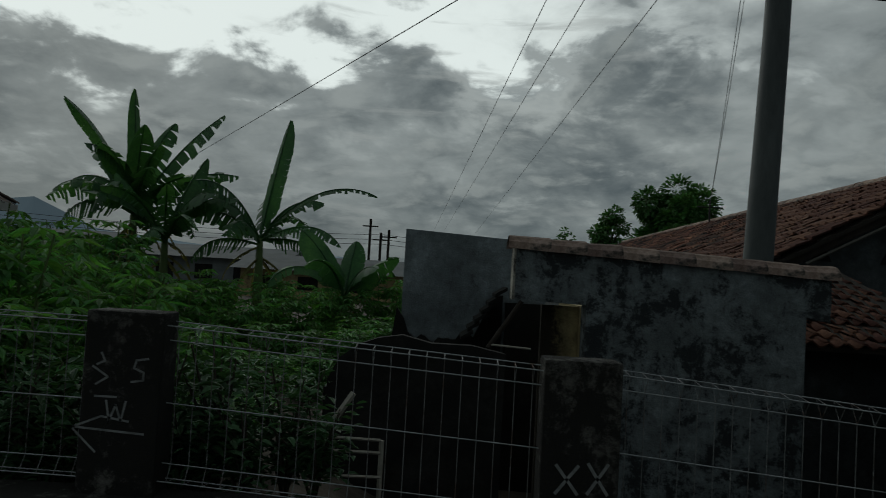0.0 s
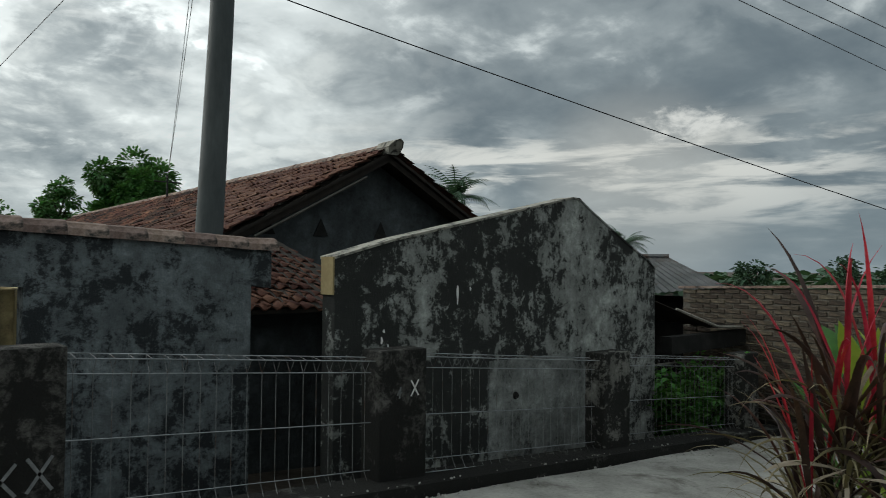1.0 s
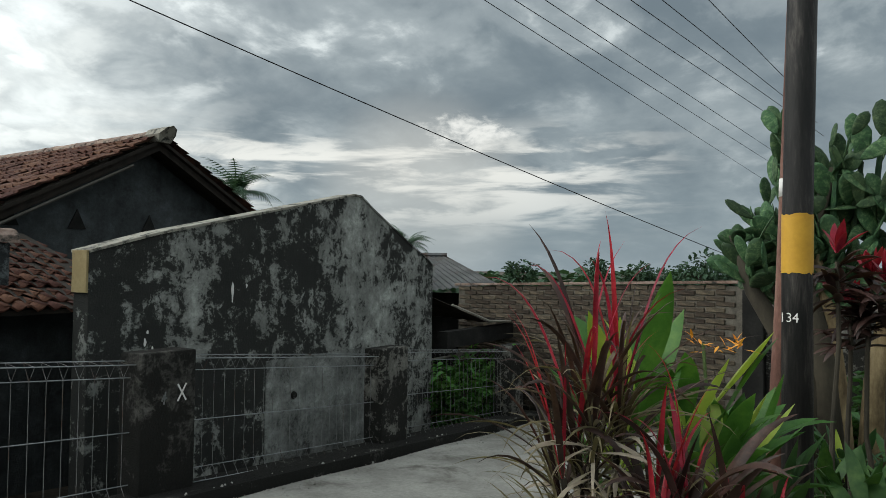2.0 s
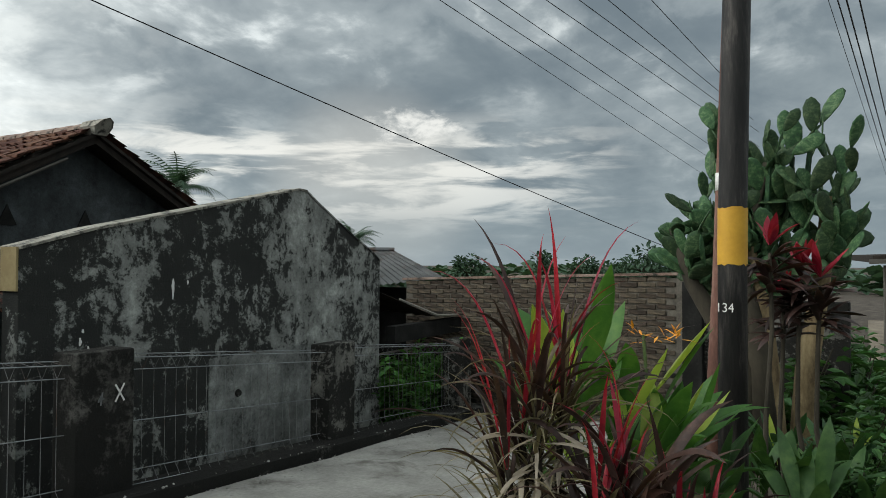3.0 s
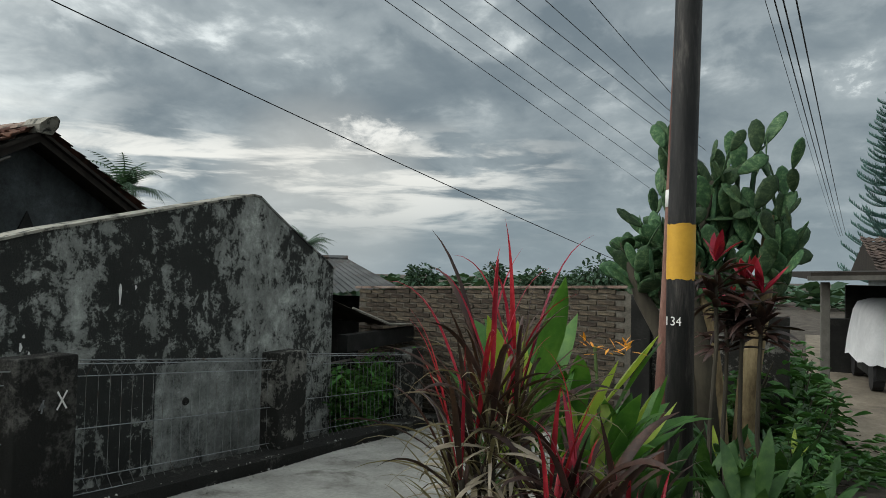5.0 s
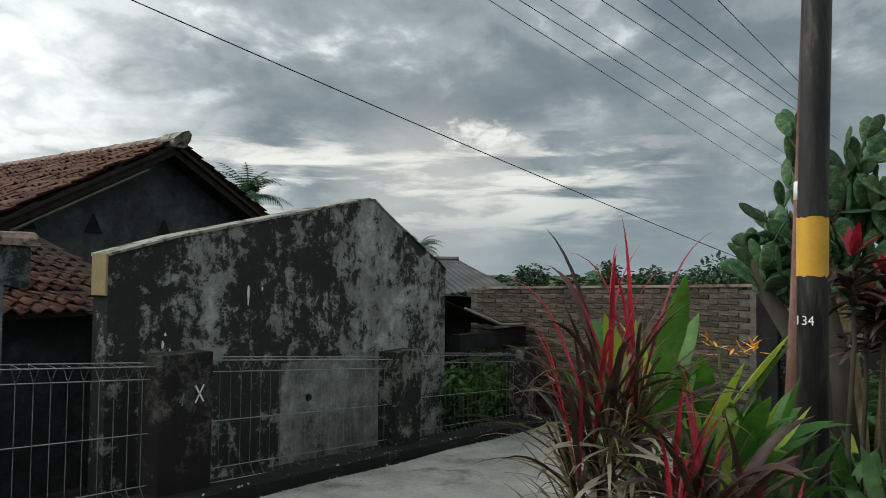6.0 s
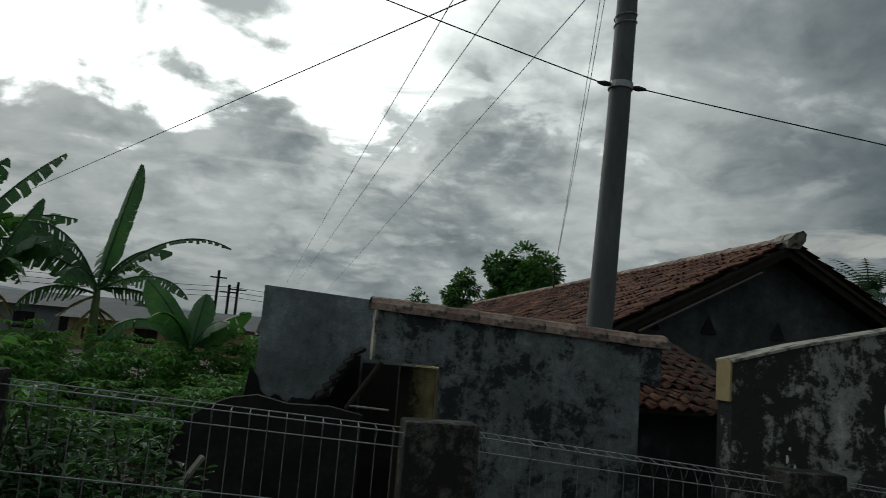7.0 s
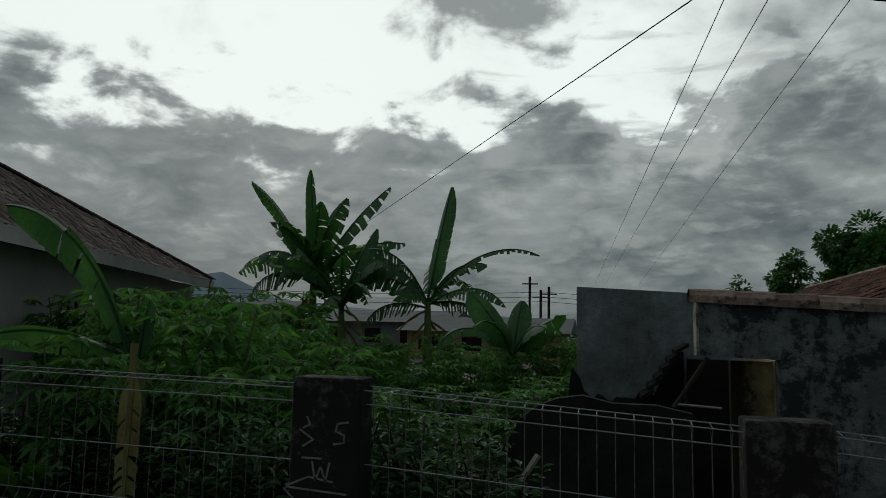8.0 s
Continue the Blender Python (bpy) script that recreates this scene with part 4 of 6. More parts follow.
# ---------------------------------------------------------------- poles and wires
def build_poles():
    pole = thing("utility_pole", "tall grey-painted steel utility pole behind the wash house", "utility pole", at=(2.50, 5.78, -0.3))
    inv = Matrix.Translation((-2.50, -5.78, 0.3))
    part("shaft", tube(bmesh.new(), [(2.57, 5.78, -0.4), (2.612, 5.78, 1.7), (2.69, 5.78, 3.6), (2.74, 5.78, 5.2), (2.84, 5.78, 8.6)], [0.124, 0.117, 0.104, 0.094, 0.082], 20), POLE_GREY, pole, smooth=True).matrix_parent_inverse = inv
    part("clamp_band", tube(bmesh.new(), [(2.70, 5.78, 3.99), (2.702, 5.78, 4.05)], 0.116, 16), WIRE, pole, "galvanised clamp band").matrix_parent_inverse = inv
    for s in (-1, 1):
        part("clamp_bolt", tube(bmesh.new(), [(2.70 + s * 0.11, 5.76, 4.02), (2.70 + s * 0.17, 5.75, 4.018), (2.70 + s * 0.24, 5.74, 4.015)], [0.018, 0.026, 0.012], 6), CABLE, pole).matrix_parent_inverse = inv
    part("wire_wrap", tube(bmesh.new(), [(2.722 + 0.105 * math.cos(t), 5.78 + 0.109 * math.sin(t), 4.58 + 0.012 * t) for t in [0.5 * i for i in range(26)]], 0.006, 4), WIRE, pole).matrix_parent_inverse = inv
    bx, by = 4.62, 0.26
    black = thing("street_pole", "dark tarred steel pole with a yellow painted band", "utility pole", at=(bx, by, -0.15))
    inv = Matrix.Translation((-bx, -by, 0.15))
    part("shaft", tube(bmesh.new(), [(bx, by, -0.3), (bx + 0.005, by, 1.7), (bx + 0.02, by - 0.03, 3.1), (bx + 0.04, by - 0.09, 6.5)], [0.084, 0.080, 0.079, 0.074], 24), POLE_BLACK, black, smooth=True).matrix_parent_inverse = inv
    rng = random.Random(3)
    bm = bmesh.new()
    n = 28
    low, high = [], []
    for i in range(n):
        a = 2 * math.pi * i / n
        low.append(bm.verts.new((bx + 0.005 + 0.0832 * math.cos(a), by + 0.0832 * math.sin(a), 1.485 + rng.uniform(-0.012, 0.006))))
        high.append(bm.verts.new((bx + 0.005 + 0.0832 * math.cos(a), by - 0.003 + 0.0832 * math.sin(a), 1.815 + rng.uniform(-0.006, 0.006))))
    for i in range(n):
        bm.faces.new((low[i], low[(i + 1) % n], high[(i + 1) % n], high[i]))
    part("yellow_band", bm, YELLOW, black, "chipped yellow paint band", smooth=True).matrix_parent_inverse = inv
    cu = bpy.data.curves.new("pole_number", "FONT")
    cu.body, cu.size, cu.align_x, cu.align_y = "134", 0.074, "CENTER", "CENTER"
    holder = new("pole_number", cu)
    me = bpy.data.meshes.new_from_object(holder.evaluated_get(bpy.context.evaluated_depsgraph_get()))
    bpy.data.objects.remove(holder)
    me.materials.append(WHITE)
    ob = lay("painted_number", me, black, pose(bx - 0.084, by + 0.034, 1.235, 90, 0, -112), inv)
    tagged(ob, "white stencilled pole number")
    rx, ry = 4.90, 0.40
    rust = thing("rusty_pole", "slim rusted steel pole beside the tarred pole", "utility pole", at=(rx, ry, -0.15))
    inv = Matrix.Translation((-rx, -ry, 0.15))
    part("shaft", tube(bmesh.new(), [(rx - 0.03, ry + 0.01, -0.3), (rx, ry - 0.07, 1.4), (rx + 0.03, ry - 0.13, 3.2), (rx + 0.06, ry - 0.18, 4.6)], [0.075, 0.070, 0.064, 0.06], 18), RUST, rust, smooth=True).matrix_parent_inverse = inv
    part("white_band", tube(bmesh.new(), [(rx + 0.009, ry - 0.088, 1.945), (rx + 0.011, ry - 0.091, 2.055)], 0.0705, 18), WHITE, rust, "white paint band", smooth=True).matrix_parent_inverse = inv


build_poles()


def wire(a, b, sag=0.0, r=0.006, material=CABLE, label="thin black cable strung over the lane", more=()):
    pts = []
    a, b = Vector(a), Vector(b)
    for i in range(25):
        s = i / 24
        pts.append(a.lerp(b, s) - Vector((0, 0, sag * 4 * s * (1 - s))))
    ob = part("overhead_wire", tube(bmesh.new(), pts, r, 5), material)
    return tagged(ob, label, "wire", "overhead wires")


def build_wires():
    eye = Vector((0.22, -0.1, 1.49))

    wire((2.93, 5.74, 4.01), (13.3, 1.3, 1.50), 0.06, 0.006)
    wire((2.47, 5.74, 4.02), (-6.0, 5.0, 5.75), 0.1, 0.006)
    west = Vector((0.0, -0.08, 1.52))

    def span(a0, e0, a1, e1, h, eye_at, back, ahead, r, material, label):
        """A level wire through two directions, carried on past both."""
        p, q = (eye_at + direction(a, e) * (h / direction(a, e).z) for a, e in ((a0, e0), (a1, e1)))
        wire(p + (p - q) * back, q + (q - p) * ahead, 0.0, r, material, label)

    span(6.4, 24.93, -20.3, 8.09, 4.1, west, 0.6, 0.3, 0.009, CABLE, "thin black cable strung over the lane")
    for a0, e0, a1, e1 in ((8.76, 24.62, -1.28, 3.77), (11.91, 24.16, -0.45, 3.77), (17.36, 23.2, 2.06, 3.65)):
        span(a0, e0, a1, e1, 4.3, west, 0.25, 0.0, 0.0075, ALU, "grey bare conductor strung over the plot")
    for dx in (0.0, 0.10):
        wire((2.86 + dx, 5.9, 8.4), (7.0, 18.9, 3.85), 0.25, 0.006, ALU, "thin grey stay wire from the pole")
    for a0, e0, a1, e1 in ((63.17, 20.46, 81.09, 8.65), (65.39, 20.56, 82.47, 9.2), (67.61, 20.62, 84.19, 8.9), (71.23, 20.67, 84.15, 11.33), (73.72, 20.65, 84.34, 12.39), (75.91, 20.61, 84.33, 13.24), (79.16, 20.5, 84.51, 14.49)):
        span(a0, e0, a1, e1, 4.9, eye, 0.9, 0.6, 0.008, CABLE, "thin black cable strung over the lane")
    for dy, dz, r in ((0.05, 0, 0.012), (-0.05, 0.02, 0.014), (-0.20, 0.05, 0.014), (0.15, -0.05, 0.006)):
        wire((-4.0, 1.51 + dy, 6.3 + dz), (80.0, -9.15 + dy * 2.0, 6.2 + dz), 0.4, r, CABLE)


build_wires()


# ---------------------------------------------------------------- east end of the lane
def build_brick_wall():
    a, b = Vector((9.05, 5.0, 0)), Vector((8.46, 1.06, 0))
    along = (b - a).normalized()
    face = Vector((along.y, -along.x, 0))
    face = face if face.x < 0 else -face
    wall = thing("brick_wall", "weathered bare brick wall with a mouldy capping course", "wall", at=(8.75, 3.0, -0.5))
    inv = Matrix.Translation((-8.75, -3.0, 0.5))
    length = (b - a).length
    m = Matrix((along, face, Vector((0, 0, 1)))).transposed().to_4x4()
    m.translation = a
    bm = boxed(0, length, -0.10, -0.008, -0.6, (1.22, 1.34))
    bm.transform(m)
    bmesh.ops.recalc_face_normals(bm, faces=bm.faces[:])
    part("mortar_core", bm, MORTAR, wall).matrix_parent_inverse = inv
    me = bpy.data.meshes.new("brick")
    bm = boxed(-0.104, 0.104, -0.06, 0.006, -0.0255, 0.0255, bevel=0.0)
    bmesh.ops.bevel(bm, geom=bm.edges[:], offset=0.005, segments=1, affect="EDGES")
    bm.to_mesh(me)
    bm.free()
    me.materials.append(BRICK)
    rng = random.Random(11)
    verts, faces = [], []
    base = [v.co.copy() for v in me.vertices]
    polys = [tuple(p.vertices) for p in me.polygons]
    rows = 26
    for j in range(rows):
        z = 1.215 - 0.064 * j
        n = int(length / 0.222)
        for i in range(n):
            x = 0.11 + 0.222 * i + (0.111 if j % 2 else 0) + rng.uniform(-0.004, 0.004)
            if x > length - 0.1:
                continue
            zz = z + 0.12 * x / length + rng.uniform(-0.003, 0.003)
            q = m @ pose(x, rng.uniform(-0.006, 0.006), zz, 0, 1.7 + rng.uniform(-0.6, 0.6), rng.uniform(-1.2, 1.2))
            if j < 17:
                lay("brick", me, wall, q, inv)
            else:
                k = len(verts)
                verts += [tuple(q @ c) for c in base]
                faces += [tuple(k + t for t in p) for p in polys]
    ob = mesh_part("lower_bricks", verts, faces, BRICK, wall)
    ob.matrix_parent_inverse = inv
    tagged(ob, kind="stuff")
    bm = boxed(-0.06, length + 0.02, -0.13, 0.025, (1.252, 1.372), (1.285, 1.405), bevel=0.006)
    bm.transform(m)
    bmesh.ops.recalc_face_normals(bm, faces=bm.faces[:])
    part("capping", bm, RIDGE, wall, "pinkish mortar capping").matrix_parent_inverse = inv
    bm = boxed(length - 0.02, length + 0.20, -0.16, 0.05, -0.6, 1.30, bevel=0.01)
    bm.transform(m)
    bmesh.ops.recalc_face_normals(bm, faces=bm.faces[:])
    part("end_pier", bm, SOOT_SHADE, wall, "blackened end pier").matrix_parent_inverse = inv
    bm = boxed(length + 0.2, length + 1.6, -0.14, -0.02, -0.6, 1.12, bevel=0.01)
    bm.transform(m)
    bmesh.ops.recalc_face_normals(bm, faces=bm.faces[:])
    part("side_return", bm, POSTM, wall).matrix_parent_inverse = inv


build_brick_wall()


def corrugated(name, r0, r1, e0, e1, material, parent, inv, waves=30, amp=0.012):
    """A corrugated slab between a ridge r0-r1 and an eave e0-e1."""
    bm = bmesh.new()
    r0, r1, e0, e1 = (Vector(p) for p in (r0, r1, e0, e1))
    nrm = (r1 - r0).cross(e0 - r0).normalized()
    nrm = nrm if nrm.z > 0 else -nrm
    rows = []
    n = waves * 4
    for i in range(n + 1):
        u = i / n
        off = nrm * amp * math.sin(u * waves * 2 * math.pi)
        rows.append([bm.verts.new(r0.lerp(r1, u).lerp(e0.lerp(e1, u), v) + off) for v in (0, 0.33, 0.34, 0.66, 0.67, 1)])
    for a, b in zip(rows, rows[1:]):
        for j in range(5):
            bm.faces.new((a[j], b[j], b[j + 1], a[j + 1]))
    bmesh.ops.solidify(bm, geom=bm.faces[:], thickness=0.012)
    bmesh.ops.recalc_face_normals(bm, faces=bm.faces[:])
    ob = part(name, bm, material, parent)
    ob.matrix_parent_inverse = inv
    return ob


def build_east_sheds():
    shed = thing("tin_roof_shed", "shed with a weathered grey corrugated roof", "shed", at=(10.5, 6.8, -0.5))
    inv = Matrix.Translation((-10.5, -6.8, 0.5))
    corrugated("corrugated_roof", (10.4, 8.9, 1.74), (11.8, 6.85, 1.74), (8.3, 6.9, 0.98), (9.8, 4.75, 1.28), TIN, shed, inv, 26)
    part("ridge_cap", tube(bmesh.new(), [(10.4, 8.9, 1.76), (11.8, 6.85, 1.76)], 0.05, 6), TIN, shed).matrix_parent_inverse = inv
    part("dark_back_wall", boxed(10.2, 10.3, 5.6, 8.4, -0.6, 1.1), SOOT_SHADE, shed).matrix_parent_inverse = inv
    porch = thing("low_lean_to", "dark open lean-to roof on timber posts", "shed", at=(8.0, 4.8, -0.5))
    inv = Matrix.Translation((-8.0, -4.8, 0.5))
    corrugated("roof_sheet", (7.08, 4.45, 1.24), (7.08, 5.6, 1.34), (8.0, 3.97, 0.83), (8.0, 5.6, 0.93), WOOD, porch, inv, 10)
    corrugated("roof_sheet", (8.0, 3.97, 0.83), (8.0, 5.6, 0.93), (8.84, 3.97, 0.80), (8.84, 5.6, 0.90), WOOD, porch, inv, 10)
    part("eave_edge", tube(bmesh.new(), [(7.5, 4.2, 1.06), (8.0, 3.95, 0.85), (8.6, 3.95, 0.82)], 0.014, 5), PALE_WOOD, porch).matrix_parent_inverse = inv
    part("beam", boxed(7.1, 8.84, 4.02, 4.14, 0.58, 0.77), SOOT_SHADE, porch).matrix_parent_inverse = inv
    part("post", boxed(8.02, 8.14, 4.5, 4.62, -0.6, 0.62), SOOT_SHADE, porch).matrix_parent_inverse = inv
    part("post", boxed(8.17, 8.23, 4.5, 4.58, -0.6, 0.40), PALE_WOOD, porch, "pale timber post").matrix_parent_inverse = inv
    part("red_board", boxed(7.3, 8.85, 5.4, 5.45, 0.30, 0.52), RED_CLOTH, porch, "dull red board").matrix_parent_inverse = inv
    # near-black panel stands in for the shade under the lean-to roof
    part("dark_back_wall", boxed(7.1, 9.0, 5.9, 6.0, 0.45, 1.1), SOOT_SHADE, porch).matrix_parent_inverse = inv
    for h in (-0.05, 0.12, 0.28, 0.42):
        part("bamboo_rail", tube(bmesh.new(), [(7.1, 4.42, h - 0.02), (8.9, 4.42, h + random.uniform(-0.04, 0.04))], 0.014, 6), PALE_WOOD if h > 0.2 else WOOD, porch).matrix_parent_inverse = inv


build_east_sheds()


def build_carport():
    port = thing("carport", "carport with a flat tin roof on concrete posts", "carport", at=(15, -2.5, -0.5))
    inv = Matrix.Translation((-15, 2.5, 0.5))
    bm = boxed(13.6, 20.0, -9.0, -1.15, 1.66, 1.78)
    for v in bm.verts:
        v.co.z += -0.02 * (v.co.y + 1.15) * 1.6 + (0.10 if v.co.x > 16 else 0.0) - 0.12
    part("roof", bm, WOOD, port).matrix_parent_inverse = inv
    bm = boxed(13.55, 13.63, -9.0, -1.10, 1.52, 1.60)
    for v in bm.verts:
        v.co.z += -0.02 * (v.co.y + 1.15) * 1.6
    part("fascia", bm, POST_PALE, port).matrix_parent_inverse = inv
    part("post", boxed(14.2, 14.36, -1.50, -1.36, -0.6, 1.5, bevel=0.01), POST_PALE, port).matrix_parent_inverse = inv
    # wall coloured near-black to paint the gloom under the carport roof
    part("dark_back_wall", boxed(19.85, 20.0, -9.0, -2.4, -0.6, 1.45), SOOT_SHADE, port).matrix_parent_inverse = inv
    # added near-black block fills the shaded gap between post and car
    part("dark_gap_block", boxed(17.9, 18.4, -2.6, -1.75, -0.5, 0.7), SOOT_SHADE, port).matrix_parent_inverse = inv
    car = thing("covered_car", "parked car under a creased white tarpaulin", "car", at=(16.2, -3.2, -0.5))
    inv = Matrix.Translation((-16.2, 3.2, 0.5))
    bm = bmesh.new()
    n = 40
    rows = []
    for z, g in ((0.02, 1.02), (0.30, 1.0), (0.60, 0.97), (0.95, 0.90), (1.12, 0.82), (1.20, 0.60), (1.22, 0.2)):
        ring = []
        for i in range(n):
            t = 2 * math.pi * i / n
            c, s = math.cos(t), math.sin(t)
            sx, sy = abs(c) ** 0.45 * math.copysign(1, c), abs(s) ** 0.45 * math.copysign(1, s)
            crease = 1 + 0.022 * math.sin(i * 2.4 + z * 3) * (1.3 - z)
            ring.append(bm.verts.new((16.4 + 1.75 * g * sx * crease, -3.05 - 0.92 * g * sy * crease + 0.0, z + 0.03 * math.sin(i * 1.9) * (z < 0.1))))
        rows.append(ring)
    for a, b in zip(rows, rows[1:]):
        for i in range(n):
            bm.faces.new((a[i], a[(i + 1) % n], b[(i + 1) % n], b[i]))
    bm.faces.new(rows[-1])
    part("tarpaulin", bm, SHEET, car, "creased white tarpaulin", smooth=True).matrix_parent_inverse = inv
    part("underbody", boxed(14.9, 18.0, -3.8, -2.3, -0.25, 0.1), SOOT_SHADE, car).matrix_parent_inverse = inv
    for x in (15.2, 17.5):
        for y in (-3.75, -2.35):
            bm = tube(bmesh.new(), [(x, y - 0.09, -0.17), (x, y + 0.09, -0.17)], 0.29, 18)
            part("wheel", bm, CABLE, car).matrix_parent_inverse = inv
    part("roof_box", boxed(15.6, 16.6, -3.7, -3.1, 1.225, 1.36, bevel=0.03), RED_CLOTH, car, "folded red cloth").matrix_parent_inverse = inv
    house = thing("east_house", "far house with a grey-brown tiled roof", "house", at=(23, -6, -0.5))
    inv = Matrix.Translation((-23, 6, 0.5))
    part("wall", boxed(22.0, 27.0, -12.0, -3.9, -0.6, 1.7), GREEN_WALL, house).matrix_parent_inverse = inv
    m = slope_frame(Vector((21.3, -3.35, 1.72)), Vector((0, -1, 0)), Vector((3.2, 0, 1.05)))
    part("roof_deck", prism(bmesh.new(), [(21.3, 1.69), (24.5, 2.74), (27.7, 1.69)], -12, -3.4), WOOD, house).matrix_parent_inverse = inv
    tile_slope(house, m, 36, 13, TILE_DARK, lambda i, j: False, 13, 0.25, 0.28, inv=inv)


build_carport()


# ---------------------------------------------------------------- plants of the bed
def cordyline(name, label, at, seed, stems, red, wine, olive, straw, top, spread=1.0, broad=1.0):
    """A clump of cane-like stems with tufts of strap leaves."""
    rng = random.Random(seed)
    x, y = at
    g = ground_z(x, y)
    plant = thing(name, label, "plant", at=(x, y, g))
    bms = {k: bmesh.new() for k in ("red_leaf", "wine_leaf", "olive_leaf", "dry_leaf")}
    for sx, sy, h in stems:
        line = [(0.3 * sx, 0.3 * sy, -0.1), (0.7 * sx, 0.7 * sy, h * 0.5), (sx, sy, h)]
        part("stem", tube(bmesh.new(), line, [0.018, 0.015, 0.012], 6), BARK_DARK, plant)
        for i in range(red):
            strap(bms["red_leaf"], (sx, sy, h + rng.uniform(-0.08, 0.12)), rng.uniform(0, 360), rng.uniform(0.5, 1.0) * top, rng.uniform(0.014, 0.028), rng.uniform(64, 88), rng.uniform(10, 100), 12, 0.45, rng.uniform(-0.6, 0.6), bend=4.0)
        for i in range(wine):
            strap(bms["wine_leaf"], (sx, sy, h - rng.uniform(0.0, 0.25)), rng.uniform(0, 360), rng.uniform(0.55, 0.95) * top * spread, rng.uniform(0.022, 0.042) * broad, rng.uniform(38, 82), rng.uniform(15, 120), 10, 0.4, rng.uniform(-1.2, 1.2), bend=rng.uniform(1.4, 3.2))
        for i in range(olive):
            strap(bms["olive_leaf"], (sx, sy, h - rng.uniform(0.05, 0.4)), rng.uniform(0, 360), rng.uniform(0.4, 0.72) * top * spread, rng.uniform(0.013, 0.026) * broad, rng.uniform(30, 80), rng.uniform(30, 140), 9, 0.4, rng.uniform(-1.2, 1.2))
        for i in range(straw):
            strap(bms["dry_leaf"], (sx, sy, h - rng.uniform(0.15, 0.7) * min(1, h)), rng.uniform(0, 360), rng.uniform(0.2, 0.42) * top, rng.uniform(0.016, 0.03), rng.uniform(-30, 40), rng.uniform(40, 110), 7, 0.3, rng.uniform(-1.5, 1.5))
    mats = {"red_leaf": LEAF_RED, "wine_leaf": LEAF_WINE, "olive_leaf": LEAF_OLIVE, "dry_leaf": LEAF_STRAW}
    for k, bm in bms.items():
        if bm.verts:
            part(k, bm, mats[k], plant, k.replace("_", " ") + " tufts of the clump")
        else:
            bm.free()
    return plant


def canna(at, seed, leaves, size, lime=0, tall=0.5, mat=None, label="clump of broad bright green ginger leaves"):
    rng = random.Random(seed)
    x, y = at
    plant = thing("broad_leaf_plant", label, "plant", "broad leaf plants of the bed", at=(x, y, ground_z(x, y)))
    for i in range(leaves + lime):
        bm = bmesh.new()
        a = rng.uniform(0, 360)
        r = rng.uniform(0, 0.10)
        base = (r * math.sin(radians(a)), r * math.cos(radians(a)), rng.uniform(0.35 * tall, tall))
        young = i >= leaves
        strap(bm, base, a, size * rng.uniform(0.75, 1.15), size * rng.uniform(0.14, 0.20), rng.uniform(60, 84), rng.uniform(5, 25) if young else rng.uniform(15, 85), 10, 0.35, rng.uniform(-0.4, 0.4), tip=0.5, stalk=0.22)
        part("leaf", bm, LEAF_LIME if young else (mat or LEAF_CANNA), plant)
    return plant


def crowned_cordyline(at, h, seed):
    """A bare cane with a rosette of broad wine leaves, red at the heart."""
    rng = random.Random(seed)
    x, y = at
    plant = thing("crowned_cordyline", "tall cordyline cane with a dark red crown", "plant", at=(x, y, ground_z(x, y)))
    lean = rng.uniform(-0.08, 0.08)
    part("stem", tube(bmesh.new(), [(lean, -lean, -0.1), (0.6 * lean, 0.03, h * 0.35), (-0.02, 0.3 * lean, h * 0.7), (0, 0, h)], [0.022, 0.018, 0.016, 0.014], 7), BARK_DARK, plant)
    for kind, mat, count in (("wine_leaf", LEAF_WINE, 34), ("red_leaf", LEAF_RED, 7)):
        for i in range(count):
            bm = bmesh.new()
            heart = kind == "red_leaf"
            strap(bm, (0, 0, h + (0.06 if heart else -rng.uniform(0.0, 0.30))), rng.uniform(0, 360), rng.uniform(0.18, 0.28) if heart else rng.uniform(0.22, 0.36), rng.uniform(0.05, 0.075), rng.uniform(45, 85) if heart else rng.uniform(-15, 60), rng.uniform(10, 60) if heart else rng.uniform(20, 90), 7, 0.4, rng.uniform(-0.6, 0.6), tip=0.45)
            part(kind, bm, mat, plant)
    return plant


